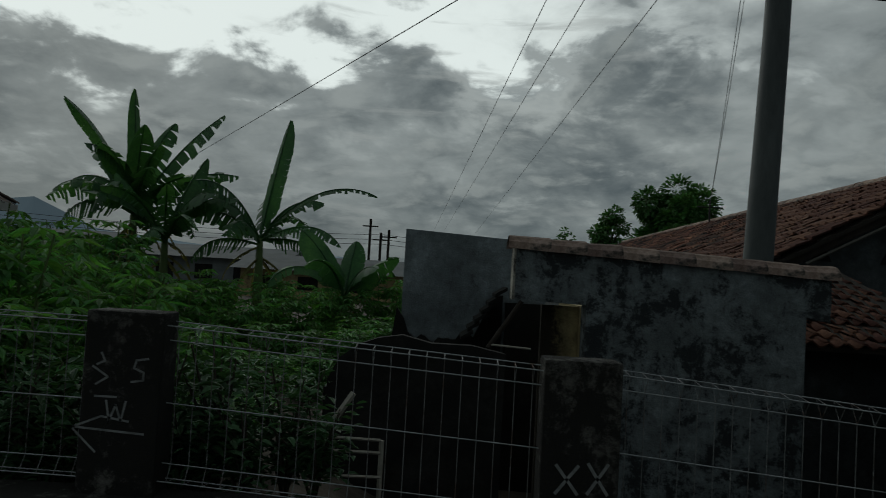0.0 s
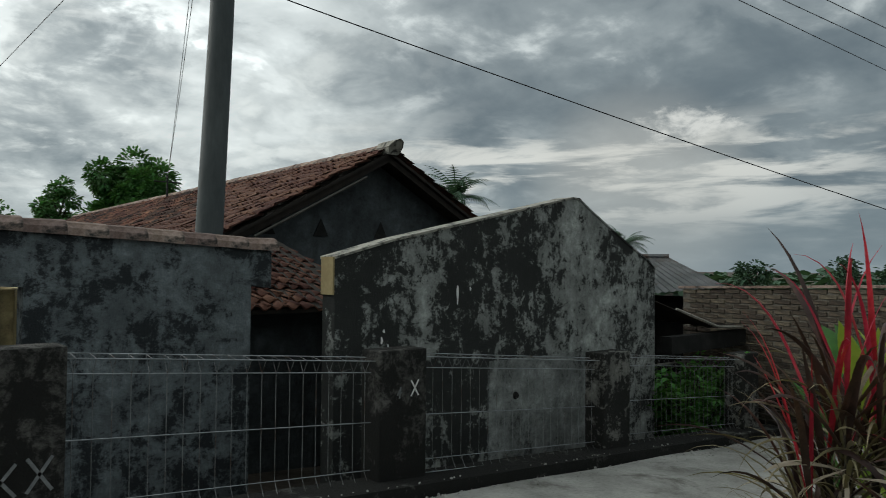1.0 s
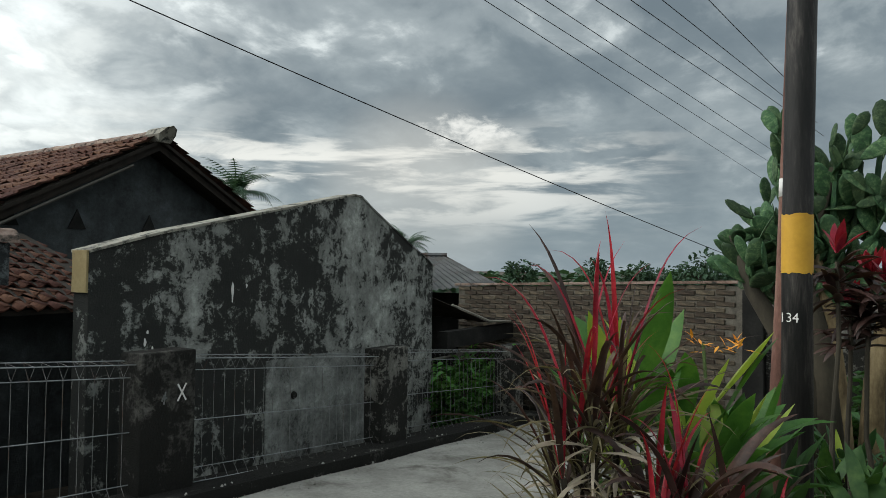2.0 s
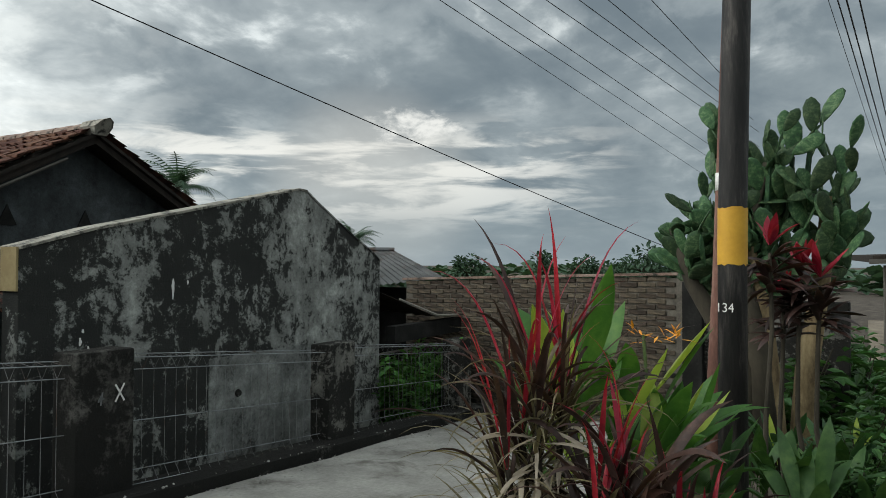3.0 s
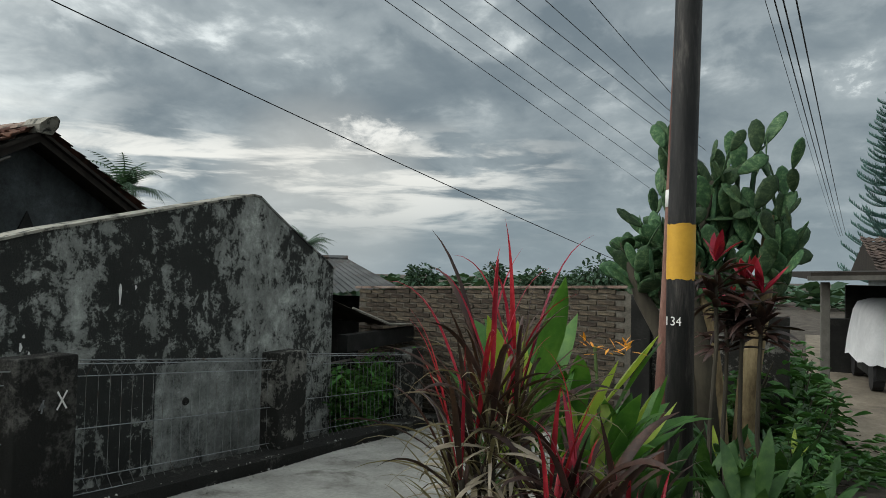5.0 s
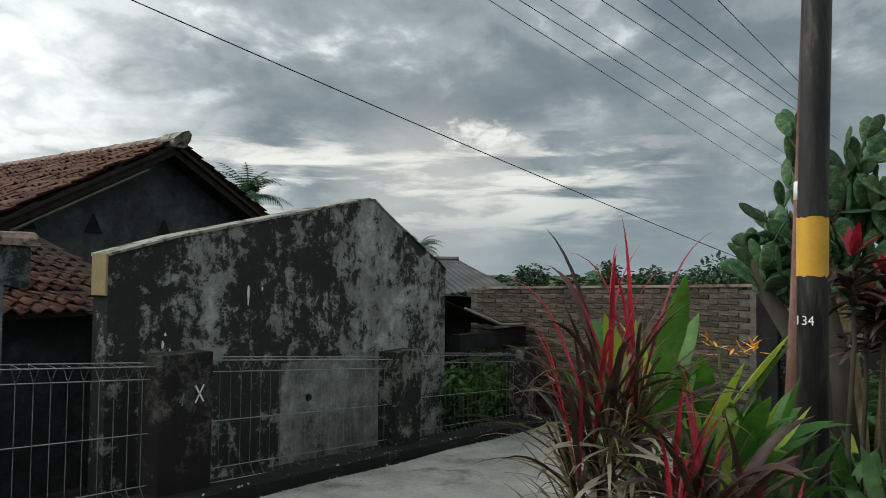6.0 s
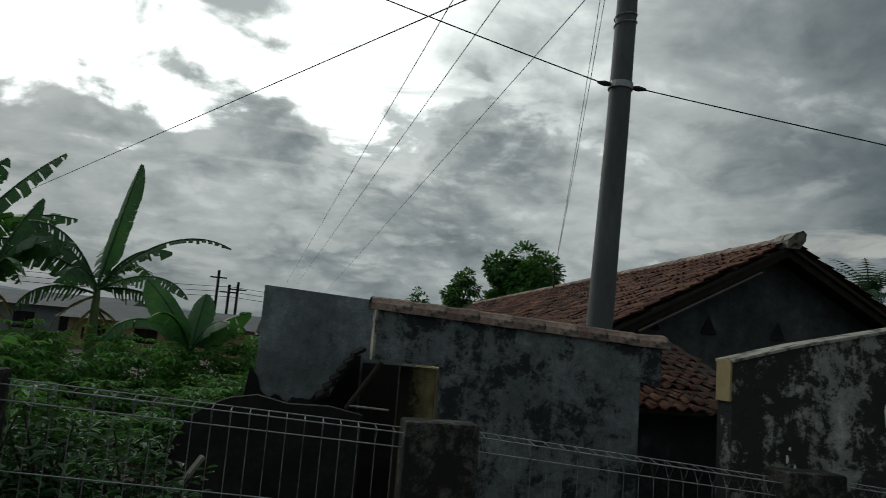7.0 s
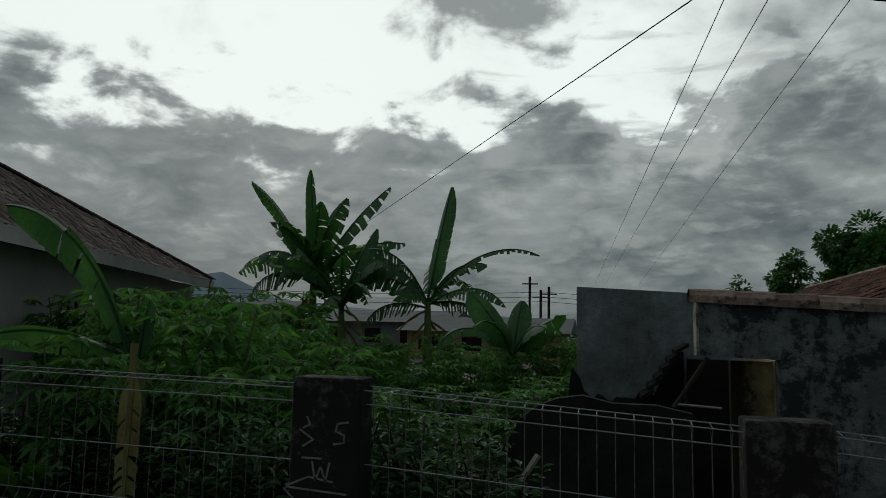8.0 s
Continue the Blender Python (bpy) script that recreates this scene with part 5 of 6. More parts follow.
def build_bed():
    cordyline("red_cordyline", "tall clump of red and olive strap-leaved cordyline", (2.86, 0.80), 21, [(-0.05, 0.02, 1.06), (0.07, -0.04, 0.98), (0.0, 0.10, 0.84), (-0.10, 0.12, 0.70), (0.10, 0.08, 0.8)], 4, 10, 26, 46, 0.84, broad=0.72)
    cordyline("wine_cordyline", "dark wine cordyline with bright red inner leaves", (2.80, 0.47), 22, [(0.0, 0.0, 0.62), (0.14, 0.02, 0.50), (-0.08, 0.08, 0.36), (0.08, -0.16, 0.42), (0.05, 0.12, 0.55), (0.04, -0.26, 0.30)], 3, 18, 14, 14, 0.70, broad=1.25)
    canna((3.42, 0.84), 31, 12, 0.70, 6, 0.84)
    canna((3.70, 0.66), 32, 16, 0.64, 3, 0.78)
    canna((3.50, 0.52), 33, 15, 0.60, 3, 0.66)
    canna((4.0, 0.52), 34, 14, 0.56, 0, 0.58)
    canna((3.75, 0.36), 49, 14, 0.54, 0, 0.36, LEAF_BED)
    canna((3.30, 0.30), 50, 10, 0.50, 0, 0.22, LEAF_BED)
    canna((2.75, 1.02), 35, 4, 0.42, 3, 0.05)
    canna((4.75, -0.12), 36, 9, 0.62, 0, 0.08, mat=LEAF_BED)
    canna((5.2, 0.0), 37, 10, 0.55, 0, 0.15, mat=LEAF_BED)
    canna((5.6, -0.35), 38, 10, 0.5, 0, 0.05, mat=LEAF_BED)
    canna((6.3, -0.35), 39, 9, 0.6, 0, 0.12, mat=LEAF_BED)
    canna((5.0, 0.45), 40, 9, 0.6, 0, 0.2, mat=LEAF_BED)
    canna((5.45, 0.18), 41, 10, 0.5, 0, 0.22, mat=LEAF_BED)
    canna((5.35, -0.22), 42, 11, 0.5, 0, 0.16, mat=LEAF_BED)
    canna((6.35, 0.05), 43, 11, 0.52, 1, 0.25, LEAF_SHADE)
    canna((6.05, -0.35), 44, 10, 0.46, 0, 0.2, LEAF_SHADE)
    canna((5.35, -0.52), 45, 12, 0.46, 0, 0.06, LEAF_BED)
    canna((6.0, -0.62), 46, 12, 0.42, 0, 0.10, LEAF_BED)
    canna((6.75, -0.5), 47, 12, 0.5, 0, 0.12, LEAF_BED)
    canna((6.15, -0.42), 48, 0, 0.26, 7, 0.42, label="small yellow-leaved plant at the bed edge")
    rng = random.Random(77)
    flower = thing("heliconia_flower", "spray of orange heliconia bracts on a stalk", "flower", at=(3.62, 0.52, ground_z(3.6, 0.5)))
    part("stalk", tube(bmesh.new(), [(0, 0, 0), (0.02, 0.02, 0.7), (0.03, 0.06, 1.22)], 0.008, 6), STALK, flower)
    for i in range(22):
        bm = bmesh.new()
        strap(bm, (0.03 + rng.gauss(0, 0.02), rng.uniform(-0.13, 0.12), 1.215 + rng.gauss(0, 0.018)), rng.uniform(0, 360), rng.uniform(0.05, 0.09), 0.014, rng.uniform(-10, 70), 40, 5, 0.5)
        part("bract", bm, ORANGE, flower)
    # red-crowned cordyline behind the poles
    for x, y, h, seed in ((5.75, 0.10, 1.80, 51), (5.95, -0.10, 1.66, 52), (6.0, 0.02, 1.46, 53), (5.85, -0.22, 1.58, 54)):
        crowned_cordyline((x, y), h, seed)
    build_cactus()


def cactus_pad():
    bm = bmesh.new()
    bmesh.ops.create_icosphere(bm, subdivisions=2, radius=1.0)
    for v in bm.verts:
        x, y, z = v.co
        u = (z + 1) / 2
        w = 0.45 + 0.62 * math.sin(min(1.0, u * 0.85 + 0.08) * math.pi * 0.62)
        v.co = Vector((x * w * 0.235, y * 0.036 + 0.03 * math.sin(2 * x) + 0.05 * u * u, u))
    me = bpy.data.meshes.new("pad")
    bm.normal_update()
    bm.to_mesh(me)
    bm.free()
    me.materials.append(PAD)
    me.shade_smooth()
    return me


def build_cactus():
    x, y = 7.0, 0.36
    g = ground_z(x, y)
    tree = thing("prickly_pear", "large tree-like prickly pear cactus with flat pads", "cactus", at=(x, y, g))
    rng = random.Random(8)
    me = cactus_pad()
    trunks = [((0.1, -0.25, 0), (0.05, -0.22, 0.7), (0.0, -0.15, 1.5), (-0.1, -0.05, 2.0)), ((0.15, -0.05, 0), (0.05, 0.0, 0.8), (-0.05, 0.15, 1.5), (0.0, 0.42, 2.0)), ((0.2, -0.45, 0), (0.2, -0.5, 0.9), (0.1, -0.62, 1.7), (0.0, -0.66, 2.4)), ((0.1, -0.1, 0), (-0.05, 0.0, 0.9), (-0.1, 0.42, 1.65), (-0.1, 0.58, 2.15)), ((0.0, -0.2, 0), (-0.05, -0.1, 1.2), (-0.1, 0.05, 1.9), (-0.05, -0.2, 2.7))]
    for i, line in enumerate(trunks):
        part("trunk", tube(bmesh.new(), line, [0.115, 0.095, 0.07, 0.045], 12), BARK if i in (0, 2) else BARK_DARK, tree, smooth=True)
    grown = []

    def pad(base, d, size, spin):
        d = d.normalized()
        side = d.cross(Vector((math.cos(spin), math.sin(spin), 0.2))).normalized()
        front = d.cross(side).normalized()
        m = Matrix((side, front, d)).transposed().to_4x4()
        m.translation = base
        lay("pad", me, tree, m @ Matrix.Diagonal((size, size, size, 1)))
        grown.append((base, d, size))
        return base + d * size * 0.93

    seeds = []
    for line in trunks:
        for s in range(26):
            u = rng.uniform(0.64, 1.0) * 3
            i = min(2, int(u))
            p = Vector(line[i]).lerp(Vector(line[i + 1]), u - i)
            seeds.append(p)
    for p in seeds:
        a = rng.uniform(0, 2 * math.pi)
        d = Vector((0.5 * math.cos(a), 0.9 * math.sin(a), rng.uniform(0.0, 1.1)))
        for step in range(rng.choice((2, 3, 3, 4))):
            size = rng.uniform(0.20, 0.40) * (0.95 ** step)
            p = pad(p, d, size, rng.uniform(0, 6.28))
            if p.z > 3.1 or p.z < 1.55 or p.y > 0.44 or p.y < -0.85:
                break
            d = d * 0.6 + Vector((rng.uniform(-0.4, 0.4), rng.uniform(-0.6, 0.6), rng.uniform(0.1, 0.9)))
    # slender tops
    for px, py, h in ((0.0, -0.40, 2.75), (-0.1, -0.22, 2.7), (0.0, -0.55, 2.95), (0.0, -0.78, 2.55), (0.0, -0.05, 2.45)):
        part("stalk_pad", tube(bmesh.new(), [(px, py * 0.8, 1.9), (px, py, h)], [0.03, 0.02], 6), PAD, tree)
        pad(Vector((px, py, h)), Vector((0.05, rng.uniform(-0.1, 0.1), 1)), rng.uniform(0.28, 0.36), rng.uniform(-0.4, 0.4))
    pad(Vector((-0.1, 0.42, 2.12)), Vector((0, 0.9, 0.08)), 0.30, 1.2)
    return tree


build_bed()


# ---------------------------------------------------------------- shrubs, cassava, bananas, trees
def palmate(bm, p, d, size, rng):
    """A cassava leaf: six or seven narrow lobes spread round the end of its stalk."""
    side = d.cross(Vector((0, 0, 1)))
    side = side.normalized() if side.length > 0.01 else Vector((1, 0, 0))
    nrm = side.cross(d).normalized()
    n = rng.choice((5, 6, 7))
    for i in range(n):
        a = (i / (n - 1) - 0.5) * radians(230)
        v = d * math.cos(a) + side * math.sin(a)
        v = (v - Vector((0, 0, 0.25 + 0.1 * rng.random()))).normalized()
        w = v.cross(nrm).normalized() * size * 0.12
        L = size * (1.0 - 0.35 * abs(a) / 2.0)
        q = [bm.verts.new(c) for c in (p, p + v * L * 0.55 + w + nrm * size * 0.05, p + v * L - Vector((0, 0, size * 0.12)), p + v * L * 0.55 - w + nrm * size * 0.05)]
        bm.faces.new(q)


def oval_leaf(bm, p, d, size, rng, wide=0.45):
    side = d.cross(Vector((rng.uniform(-0.4, 0.4), rng.uniform(-0.4, 0.4), 1))).normalized() * size * wide / 2
    up = side.cross(d).normalized() * size * 0.07
    a, b, c = p + d * size * 0.3, p + d * size * 0.65, p + d * size - Vector((0, 0, size * 0.15))
    v = [bm.verts.new(q) for q in (p, a + side * 0.9 + up, b + side * 0.8 + up, c, b - side * 0.8 + up, a - side * 0.9 + up)]
    bm.faces.new((v[0], v[1], v[2], v[3]))
    bm.faces.new((v[0], v[3], v[4], v[5]))


def cassava(seed, height):
    rng = random.Random(seed)
    plant = thing("cassava_plant", "leafy green cassava shrub in the garden plot", "shrub", "cassava plants of the plot")
    bm = bmesh.new()
    stems = bmesh.new()
    for s in range(4):
        a, r = rng.uniform(0, 6.28), rng.uniform(0.15, 0.4)
        top = Vector((r * math.cos(a), r * math.sin(a), height * rng.uniform(0.75, 1.0)))
        mid = top * 0.5 + Vector((rng.uniform(-0.08, 0.08), rng.uniform(-0.08, 0.08), 0.05))
        tube(stems, [(0, 0, -0.1), mid, top], [0.016, 0.012, 0.007], 5)
        for i in range(30):
            u = rng.uniform(0.25, 1.0)
            p = Vector((0, 0, 0)).lerp(mid, u * 2) if u < 0.5 else mid.lerp(top, u * 2 - 1)
            b = rng.uniform(0, 6.28)
            d = Vector((math.cos(b), math.sin(b), rng.uniform(-0.2, 0.7))).normalized()
            L = rng.uniform(0.12, 0.26)
            tube(stems, [p, p + d * L], 0.003, 3, False)
            palmate(bm, p + d * L, (d + Vector((0, 0, -0.3))).normalized(), rng.uniform(0.16, 0.27), rng)
    part("stem", stems, STALK, plant)
    part("foliage", bm, LEAF_CASSAVA, plant)
    return plant


def shrub(seed, height, radius, leaf=0.09, count=420, mat=None, label="dense dark green garden shrub", name="garden_shrub", wide=0.45):
    rng = random.Random(seed)
    plant = thing(name, label, "shrub", "shrubs of the plot and bed")
    bm, stems = bmesh.new(), bmesh.new()
    tips = []
    for s in range(9):
        a, r = rng.uniform(0, 6.28), radius * rng.uniform(0.2, 0.9)
        top = Vector((r * math.cos(a), r * math.sin(a), height * rng.uniform(0.55, 1.0)))
        mid = Vector((top.x * 0.4, top.y * 0.4, top.z * 0.55))
        tube(stems, [(0, 0, -0.1), mid, top], [0.012, 0.009, 0.004], 4)
        tips.append((mid, top))
    for i in range(count):
        m, t = rng.choice(tips)
        u = rng.random()
        p = (Vector((0, 0, 0)).lerp(m, 0.4 + 1.2 * u) if u < 0.5 else m.lerp(t, 2 * u - 1)) + Vector((rng.gauss(0, 0.07), rng.gauss(0, 0.07), rng.gauss(0, 0.06)))
        b = rng.uniform(0, 6.28)
        oval_leaf(bm, p, Vector((math.cos(b), math.sin(b), rng.uniform(-0.4, 0.5))).normalized(), leaf * rng.uniform(0.6, 1.25), rng, wide)
    tagged(part("stem", stems, BARK_DARK, plant), kind="stuff")
    part("foliage", bm, mat or LEAF_SHADE, plant)
    return plant


def build_plot():
    rng = random.Random(4)
    kinds = [cassava(60 + i, h) for i, h in enumerate((1.35, 1.5, 1.2))]
    first = True
    spots = []
    for y in (4.5, 5.1, 5.8, 6.6, 7.5, 8.5, 9.6, 10.8):
        x = -0.9 * y + 0.5
        while x < (-1.1 if y < 7 else -0.9):
            spots.append((x + rng.uniform(-0.25, 0.25), y + rng.uniform(-0.25, 0.25)))
            x += 0.72 + 0.035 * y
    spots += [(-0.75, 8.0), (-0.55, 8.9), (-1.0, 9.4), (-0.45, 9.9), (-0.2, 10.8), (-0.9, 11.6), (-1.9, 12.4), (-2.8, 12.2), (-4.2, 12.0), (-5.4, 12.2), (-6.8, 12.6), (-7.9, 12.0), (-8.4, 13.4), (-4.5, 14.4), (-2.4, 14.0), (-0.8, 13.6), (-0.3, 12.6), (0.2, 12.0)]
    used = [False] * 3
    for x, y in spots:
        k = rng.randrange(3)
        size = min(1.15, 0.60 + 0.085 * (y - 4)) * rng.uniform(0.8, 1.15) * max(0.60, min(1.36, 0.62 + (-x / y - 0.28) * 2.6))
        size = max(size, 0.86) if y > 10.3 else size
        m = pose(x, y, ground_z(x, y) - 0.05, 0, 0, rng.uniform(0, 360)) @ Matrix.Diagonal((max(size, 0.8), max(size, 0.8), size, 1))
        if not used[k]:
            used[k] = True
            kinds[k].matrix_basis = m
        else:
            copy_thing(kinds[k], m).scale = (max(size, 0.8), max(size, 0.8), size)
    low = [shrub(80, 0.85, 0.42), shrub(81, 0.7, 0.45)]
    done = [False, False]
    for i in range(24):
        x = -4.9 + 0.185 * i
        y = 4.05 + rng.uniform(-0.1, 0.35)
        k = i % 2
        s = rng.uniform(0.8, 1.15)
        m = pose(x, y, ground_z(x, y) - 0.03, 0, 0, rng.uniform(0, 360))
        if not done[k]:
            done[k] = True
            low[k].matrix_basis = m
        else:
            copy_thing(low[k], m).scale = (s, s, s)
    # weeds behind the east panel
    for i in range(7):
        x = 7.25 + 0.27 * i
        copy_thing(low[i % 2], pose(x, 4.85 + 0.1 * (i % 3), ground_z(x, 0) - 0.1, 0, 0, 50 * i)).scale = (0.9, 0.9, 0.9)
    weeds = shrub(90, 0.8, 0.4, 0.11, 520, LEAF_CASSAVA, "bright green weeds behind the fence", "weed_clump", 0.5)
    weeds.matrix_basis = pose(7.35, 3.98, -0.40)
    for i in range(9):
        x = 7.3 + 0.27 * (i % 6)
        copy_thing(weeds, pose(x, 4.05 + 0.16 * (i % 2) + 0.25 * (i // 6), -0.50, 0, 0, 70 * i)).scale = (0.9, 0.9, 1.05 + 0.1 * (i % 3))
    # green bank of the bed towards the clay lane
    bank = shrub(95, 0.75, 0.42, 0.15, 330, LEAF_BED, "leafy green shrub at the edge of the bed", "bed_shrub", 0.42)
    bank.matrix_basis = pose(6.9, -0.55, ground_z(6.9, 0) - 0.02)
    for i, (x, y, s) in enumerate(((7.6, -0.6, 1.1), (8.2, -0.55, 1.35), (8.9, -0.62, 1.5), (9.6, -0.7, 1.6), (10.4, -0.8, 1.5), (6.2, -0.5, 0.8), (5.4, -0.40, 0.6), (7.9, -0.05, 1.5), (8.8, -0.1, 1.7), (11.2, -0.75, 1.4))):
        copy_thing(bank, pose(x, y, ground_z(x, y) - 0.02, 0, 0, 47 * i)).scale = (s, s, s)
    clip = bmesh.new()
    for i in range(260):
        a = rng.gauss(0, 1)
        x, y = 8.6 + 0.75 * a, -1.35 + 0.28 * rng.gauss(0, 1) - 0.1 * a
        b = rng.uniform(0, 6.28)
        oval_leaf(clip, Vector((x, y, ground_z(x, y) + 0.05 + 0.04 * rng.random())), Vector((math.cos(b), math.sin(b), rng.uniform(0, 0.25))).normalized(), rng.uniform(0.10, 0.24), rng, 0.3)
    grit = bmesh.new()
    for i in range(900):
        x, y = rng.uniform(-5.0, 8.5), 3.41 - abs(rng.gauss(0, 0.10)) + (0.06 if rng.random() < 0.3 else 0.0)
        r = rng.uniform(0.004, 0.006) + 0.010 * rng.random() ** 4
        z = ground_z(x, y) + (0.135 if y > 3.43 else 0.052)
        bmesh.ops.create_cone(grit, cap_ends=True, segments=5, radius1=r, radius2=r * 0.5, depth=r, matrix=pose(x, y, z, rng.uniform(-20, 20), 0, rng.uniform(0, 360)))
    tagged(part("kerb_grit", grit, CONCRETE), "crumbs of mortar and moss along the fence plinth", "grit", kind="stuff")
    litter = bmesh.new()
    for i in range(700):
        x, y = rng.uniform(4.2, 11.0), rng.uniform(-2.3, -0.3) if rng.random() < 0.7 else rng.uniform(-0.4, 1.0)
        b = rng.uniform(0, 6.28)
        oval_leaf(litter, Vector((x, y, ground_z(x, y) + 0.02)), Vector((math.cos(b), math.sin(b), rng.uniform(0, 0.35))).normalized(), rng.uniform(0.04, 0.13), rng, 0.5)
    tagged(part("leaf_litter", litter, BARK_DARK), "brown dead leaves strewn over the bed edge", "leaf litter", kind="stuff")
    tagged(part("leaf_clippings", clip, LEAF_BED), "cut withered leaves lying on the lane edge", "leaf litter", kind="stuff")


build_plot()


def banana_leaf(bm, base, az, length, width, rise, droop, rng, torn=0.15, segs=22, roll=0.0):
    """A banana blade on its rib, split into strips where torn."""
    p = Vector(base)
    a = radians(az)
    out = Vector((math.sin(a), math.cos(a), 0))
    side = Vector((math.cos(a), -math.sin(a), 0))
    rows, rib = [], []
    for i in range(segs + 1):
        u = i / segs
        ang = radians(rise - droop * u ** 1.7)
        d = out * math.cos(ang) + Vector((0, 0, 1)) * math.sin(ang)
        nrm = side.cross(d).normalized() * -1
        w = 0.02 if u < 0.12 else 0.62 * width * min(1, (u - 0.12) / 0.12) ** 0.6 * (1 - max(0, (u - 0.5) / 0.5) ** 4 * 0.8)
        s = (side * math.cos(roll) + nrm * math.sin(roll)).normalized()
        rows.append((p.copy(), s, nrm, w, d))
        rib.append(p.copy())
        p = p + d * (length / segs)
    for sg in (-1, 1):
        hang = 0.25
        for i in range(segs):
            (p0, s0, n0, w0, d0), (p1, s1, n1, w1, d1) = rows[i], rows[i + 1]
            gap = 0.0
            if rng.random() < torn:
                hang = rng.uniform(0.1, 1.0)
                gap = rng.uniform(0.15, 0.5)
            q0 = p0.lerp(p1, gap)

            def edge(p, s, n, w, f):
                return p + s * sg * w * f + n * (0.22 * w * f) - Vector((0, 0, 1)) * (hang * w * f * f * 0.75)

            m0, m1 = edge(q0, s0, n0, w0, 0.5), edge(p1, s1, n1, w1, 0.5)
            e0, e1 = edge(q0 + d0 * w0 * 0.15, s0, n0, w0 * rng.uniform(0.92, 1.05), 1), edge(p1 + d1 * w1 * 0.15, s1, n1, w1, 1)
            va = [bm.verts.new(x) for x in (p0, p1, m1, m0, e1, e0)]
            bm.faces.new((va[0], va[1], va[2], va[3])).smooth = True
            bm.faces.new((va[3], va[2], va[4], va[5])).smooth = True
    tube(bm, rib, [0.022 * (1 - 0.85 * i / segs) + 0.003 for i in range(segs + 1)], 5)


def banana(at, seed, trunk_h, leaves, scale=1.0, dry=0, torn=0.2, extra=()):
    rng = random.Random(seed)
    x, y = at
    plant = thing("banana_plant", "banana plant with torn arching green leaves", "banana plant", "banana plants of the plot", at=(x, y, ground_z(x, y)))
    part("pseudostem", tube(bmesh.new(), [(0, 0, -0.1), (0.02, 0, trunk_h * 0.5), (0, 0.02, trunk_h)], [0.13 * scale, 0.10 * scale, 0.06 * scale], 10), STALK, plant, smooth=True)
    todo = [(rng.uniform(0, 360), rng.uniform(1.5, 2.2) * scale, rng.uniform(0.26, 0.38) * scale, rng.uniform(35, 75), rng.uniform(50, 130), torn) for _ in range(leaves)]
    todo += list(extra)
    for az, L, w, rise, droop, t, *turn in todo:
        bm = bmesh.new()
        banana_leaf(bm, (0, 0, trunk_h - rng.uniform(0, 0.15)), az, L, w, rise, droop, rng, t, roll=turn[0] if turn else rng.uniform(-1.0, 1.0))
        part("leaf", bm, LEAF_BANANA, plant)
    for i in range(dry):
        bm = bmesh.new()
        banana_leaf(bm, (0, 0, trunk_h * rng.uniform(0.75, 0.95)), rng.uniform(0, 360), 1.1 * scale, 0.09 * scale, rng.uniform(-50, -10), 60, rng, 0.6)
        part("dry_leaf", bm, LEAF_DRY, plant)


def build_bananas():
    # leaves given by hand: azimuth, length, width, rise, droop, torn
    banana((-6.1, 13.6), 101, 2.38, 9, 1.0, 6, 0.55, [(70, 2.0, 0.34, 30, 110, 0.9), (280, 1.9, 0.36, 20, 100, 0.9), (110, 1.7, 0.36, 10, 80, 0.9), (180, 1.8, 0.38, 30, 110, 0.7), (200, 1.5, 0.36, 70, 60, 0.3, 0.2), (150, 1.7, 0.40, 74, 40, 0.2, 0.3), (268, 2.6, 0.40, 66, 34, 0.12, 0.7), (300, 2.4, 0.26, 86, 4, 0.05), (80, 2.6, 0.40, 60, 22, 0.6), (60, 1.9, 0.36, 78, 24, 0.4), (95, 1.9, 0.45, 40, 60, 0.6), (265, 1.8, 0.4, 30, 80, 0.7)])
    banana((-5.05, 12.6), 102, 1.75, 7, 0.85, 4, 0.5, [(170, 1.5, 0.36, 30, 100, 0.6), (110, 1.4, 0.34, 60, 50, 0.2, 0.4), (75, 1.7, 0.36, 74, 18, 0.1, 0.8), (95, 1.7, 0.38, 60, 80, 0.5), (260, 1.5, 0.40, 60, 20, 0.05)])
    banana((-3.55, 13.4), 103, 1.85, 7, 0.9, 5, 0.6, [(270, 1.5, 0.34, 15, 90, 0.9), (190, 1.5, 0.36, 40, 110, 0.7), (80, 1.4, 0.34, 10, 80, 0.9), (88, 2.35, 0.40, 80, 2, 0.02, 0.9), (92, 2.6, 0.16, 50, 80, 0.8), (100, 1.8, 0.35, 30, 90, 0.6), (268, 1.9, 0.36, 55, 60, 0.5)])
    banana((-1.55, 11.2), 104, 1.0, 5, 0.7, 1, 0.25, [(275, 1.25, 0.36, 62, 25, 0.05), (80, 1.1, 0.36, 55, 50, 0.1), (20, 1.0, 0.34, 75, 10, 0.0)])
    banana((-3.45, 4.55), 105, 1.05, 0, 0.8, 0, 0.1, [(275, 2.1, 0.26, 66, 66, 0.12, 1.1), (262, 1.3, 0.2, 22, 45, 0.15, 0.9), (35, 0.5, 0.2, 85, 5, 0.0, 0.0)])
    bm = bmesh.new()
    banana_leaf(bm, (-3.02, 3.93, 1.38), 150, 1.3, 0.11, -87, 5, random.Random(3), 0.6)
    tagged(part("dead_banana_leaf", bm, LEAF_DRY), "withered yellow banana leaf hanging by the stem", "leaf")
    canna((-3.78, 3.93), 131, 16, 0.55, 0, 0.12, LEAF_CASSAVA, "low fan of pale green leaves behind the fence")


build_bananas()


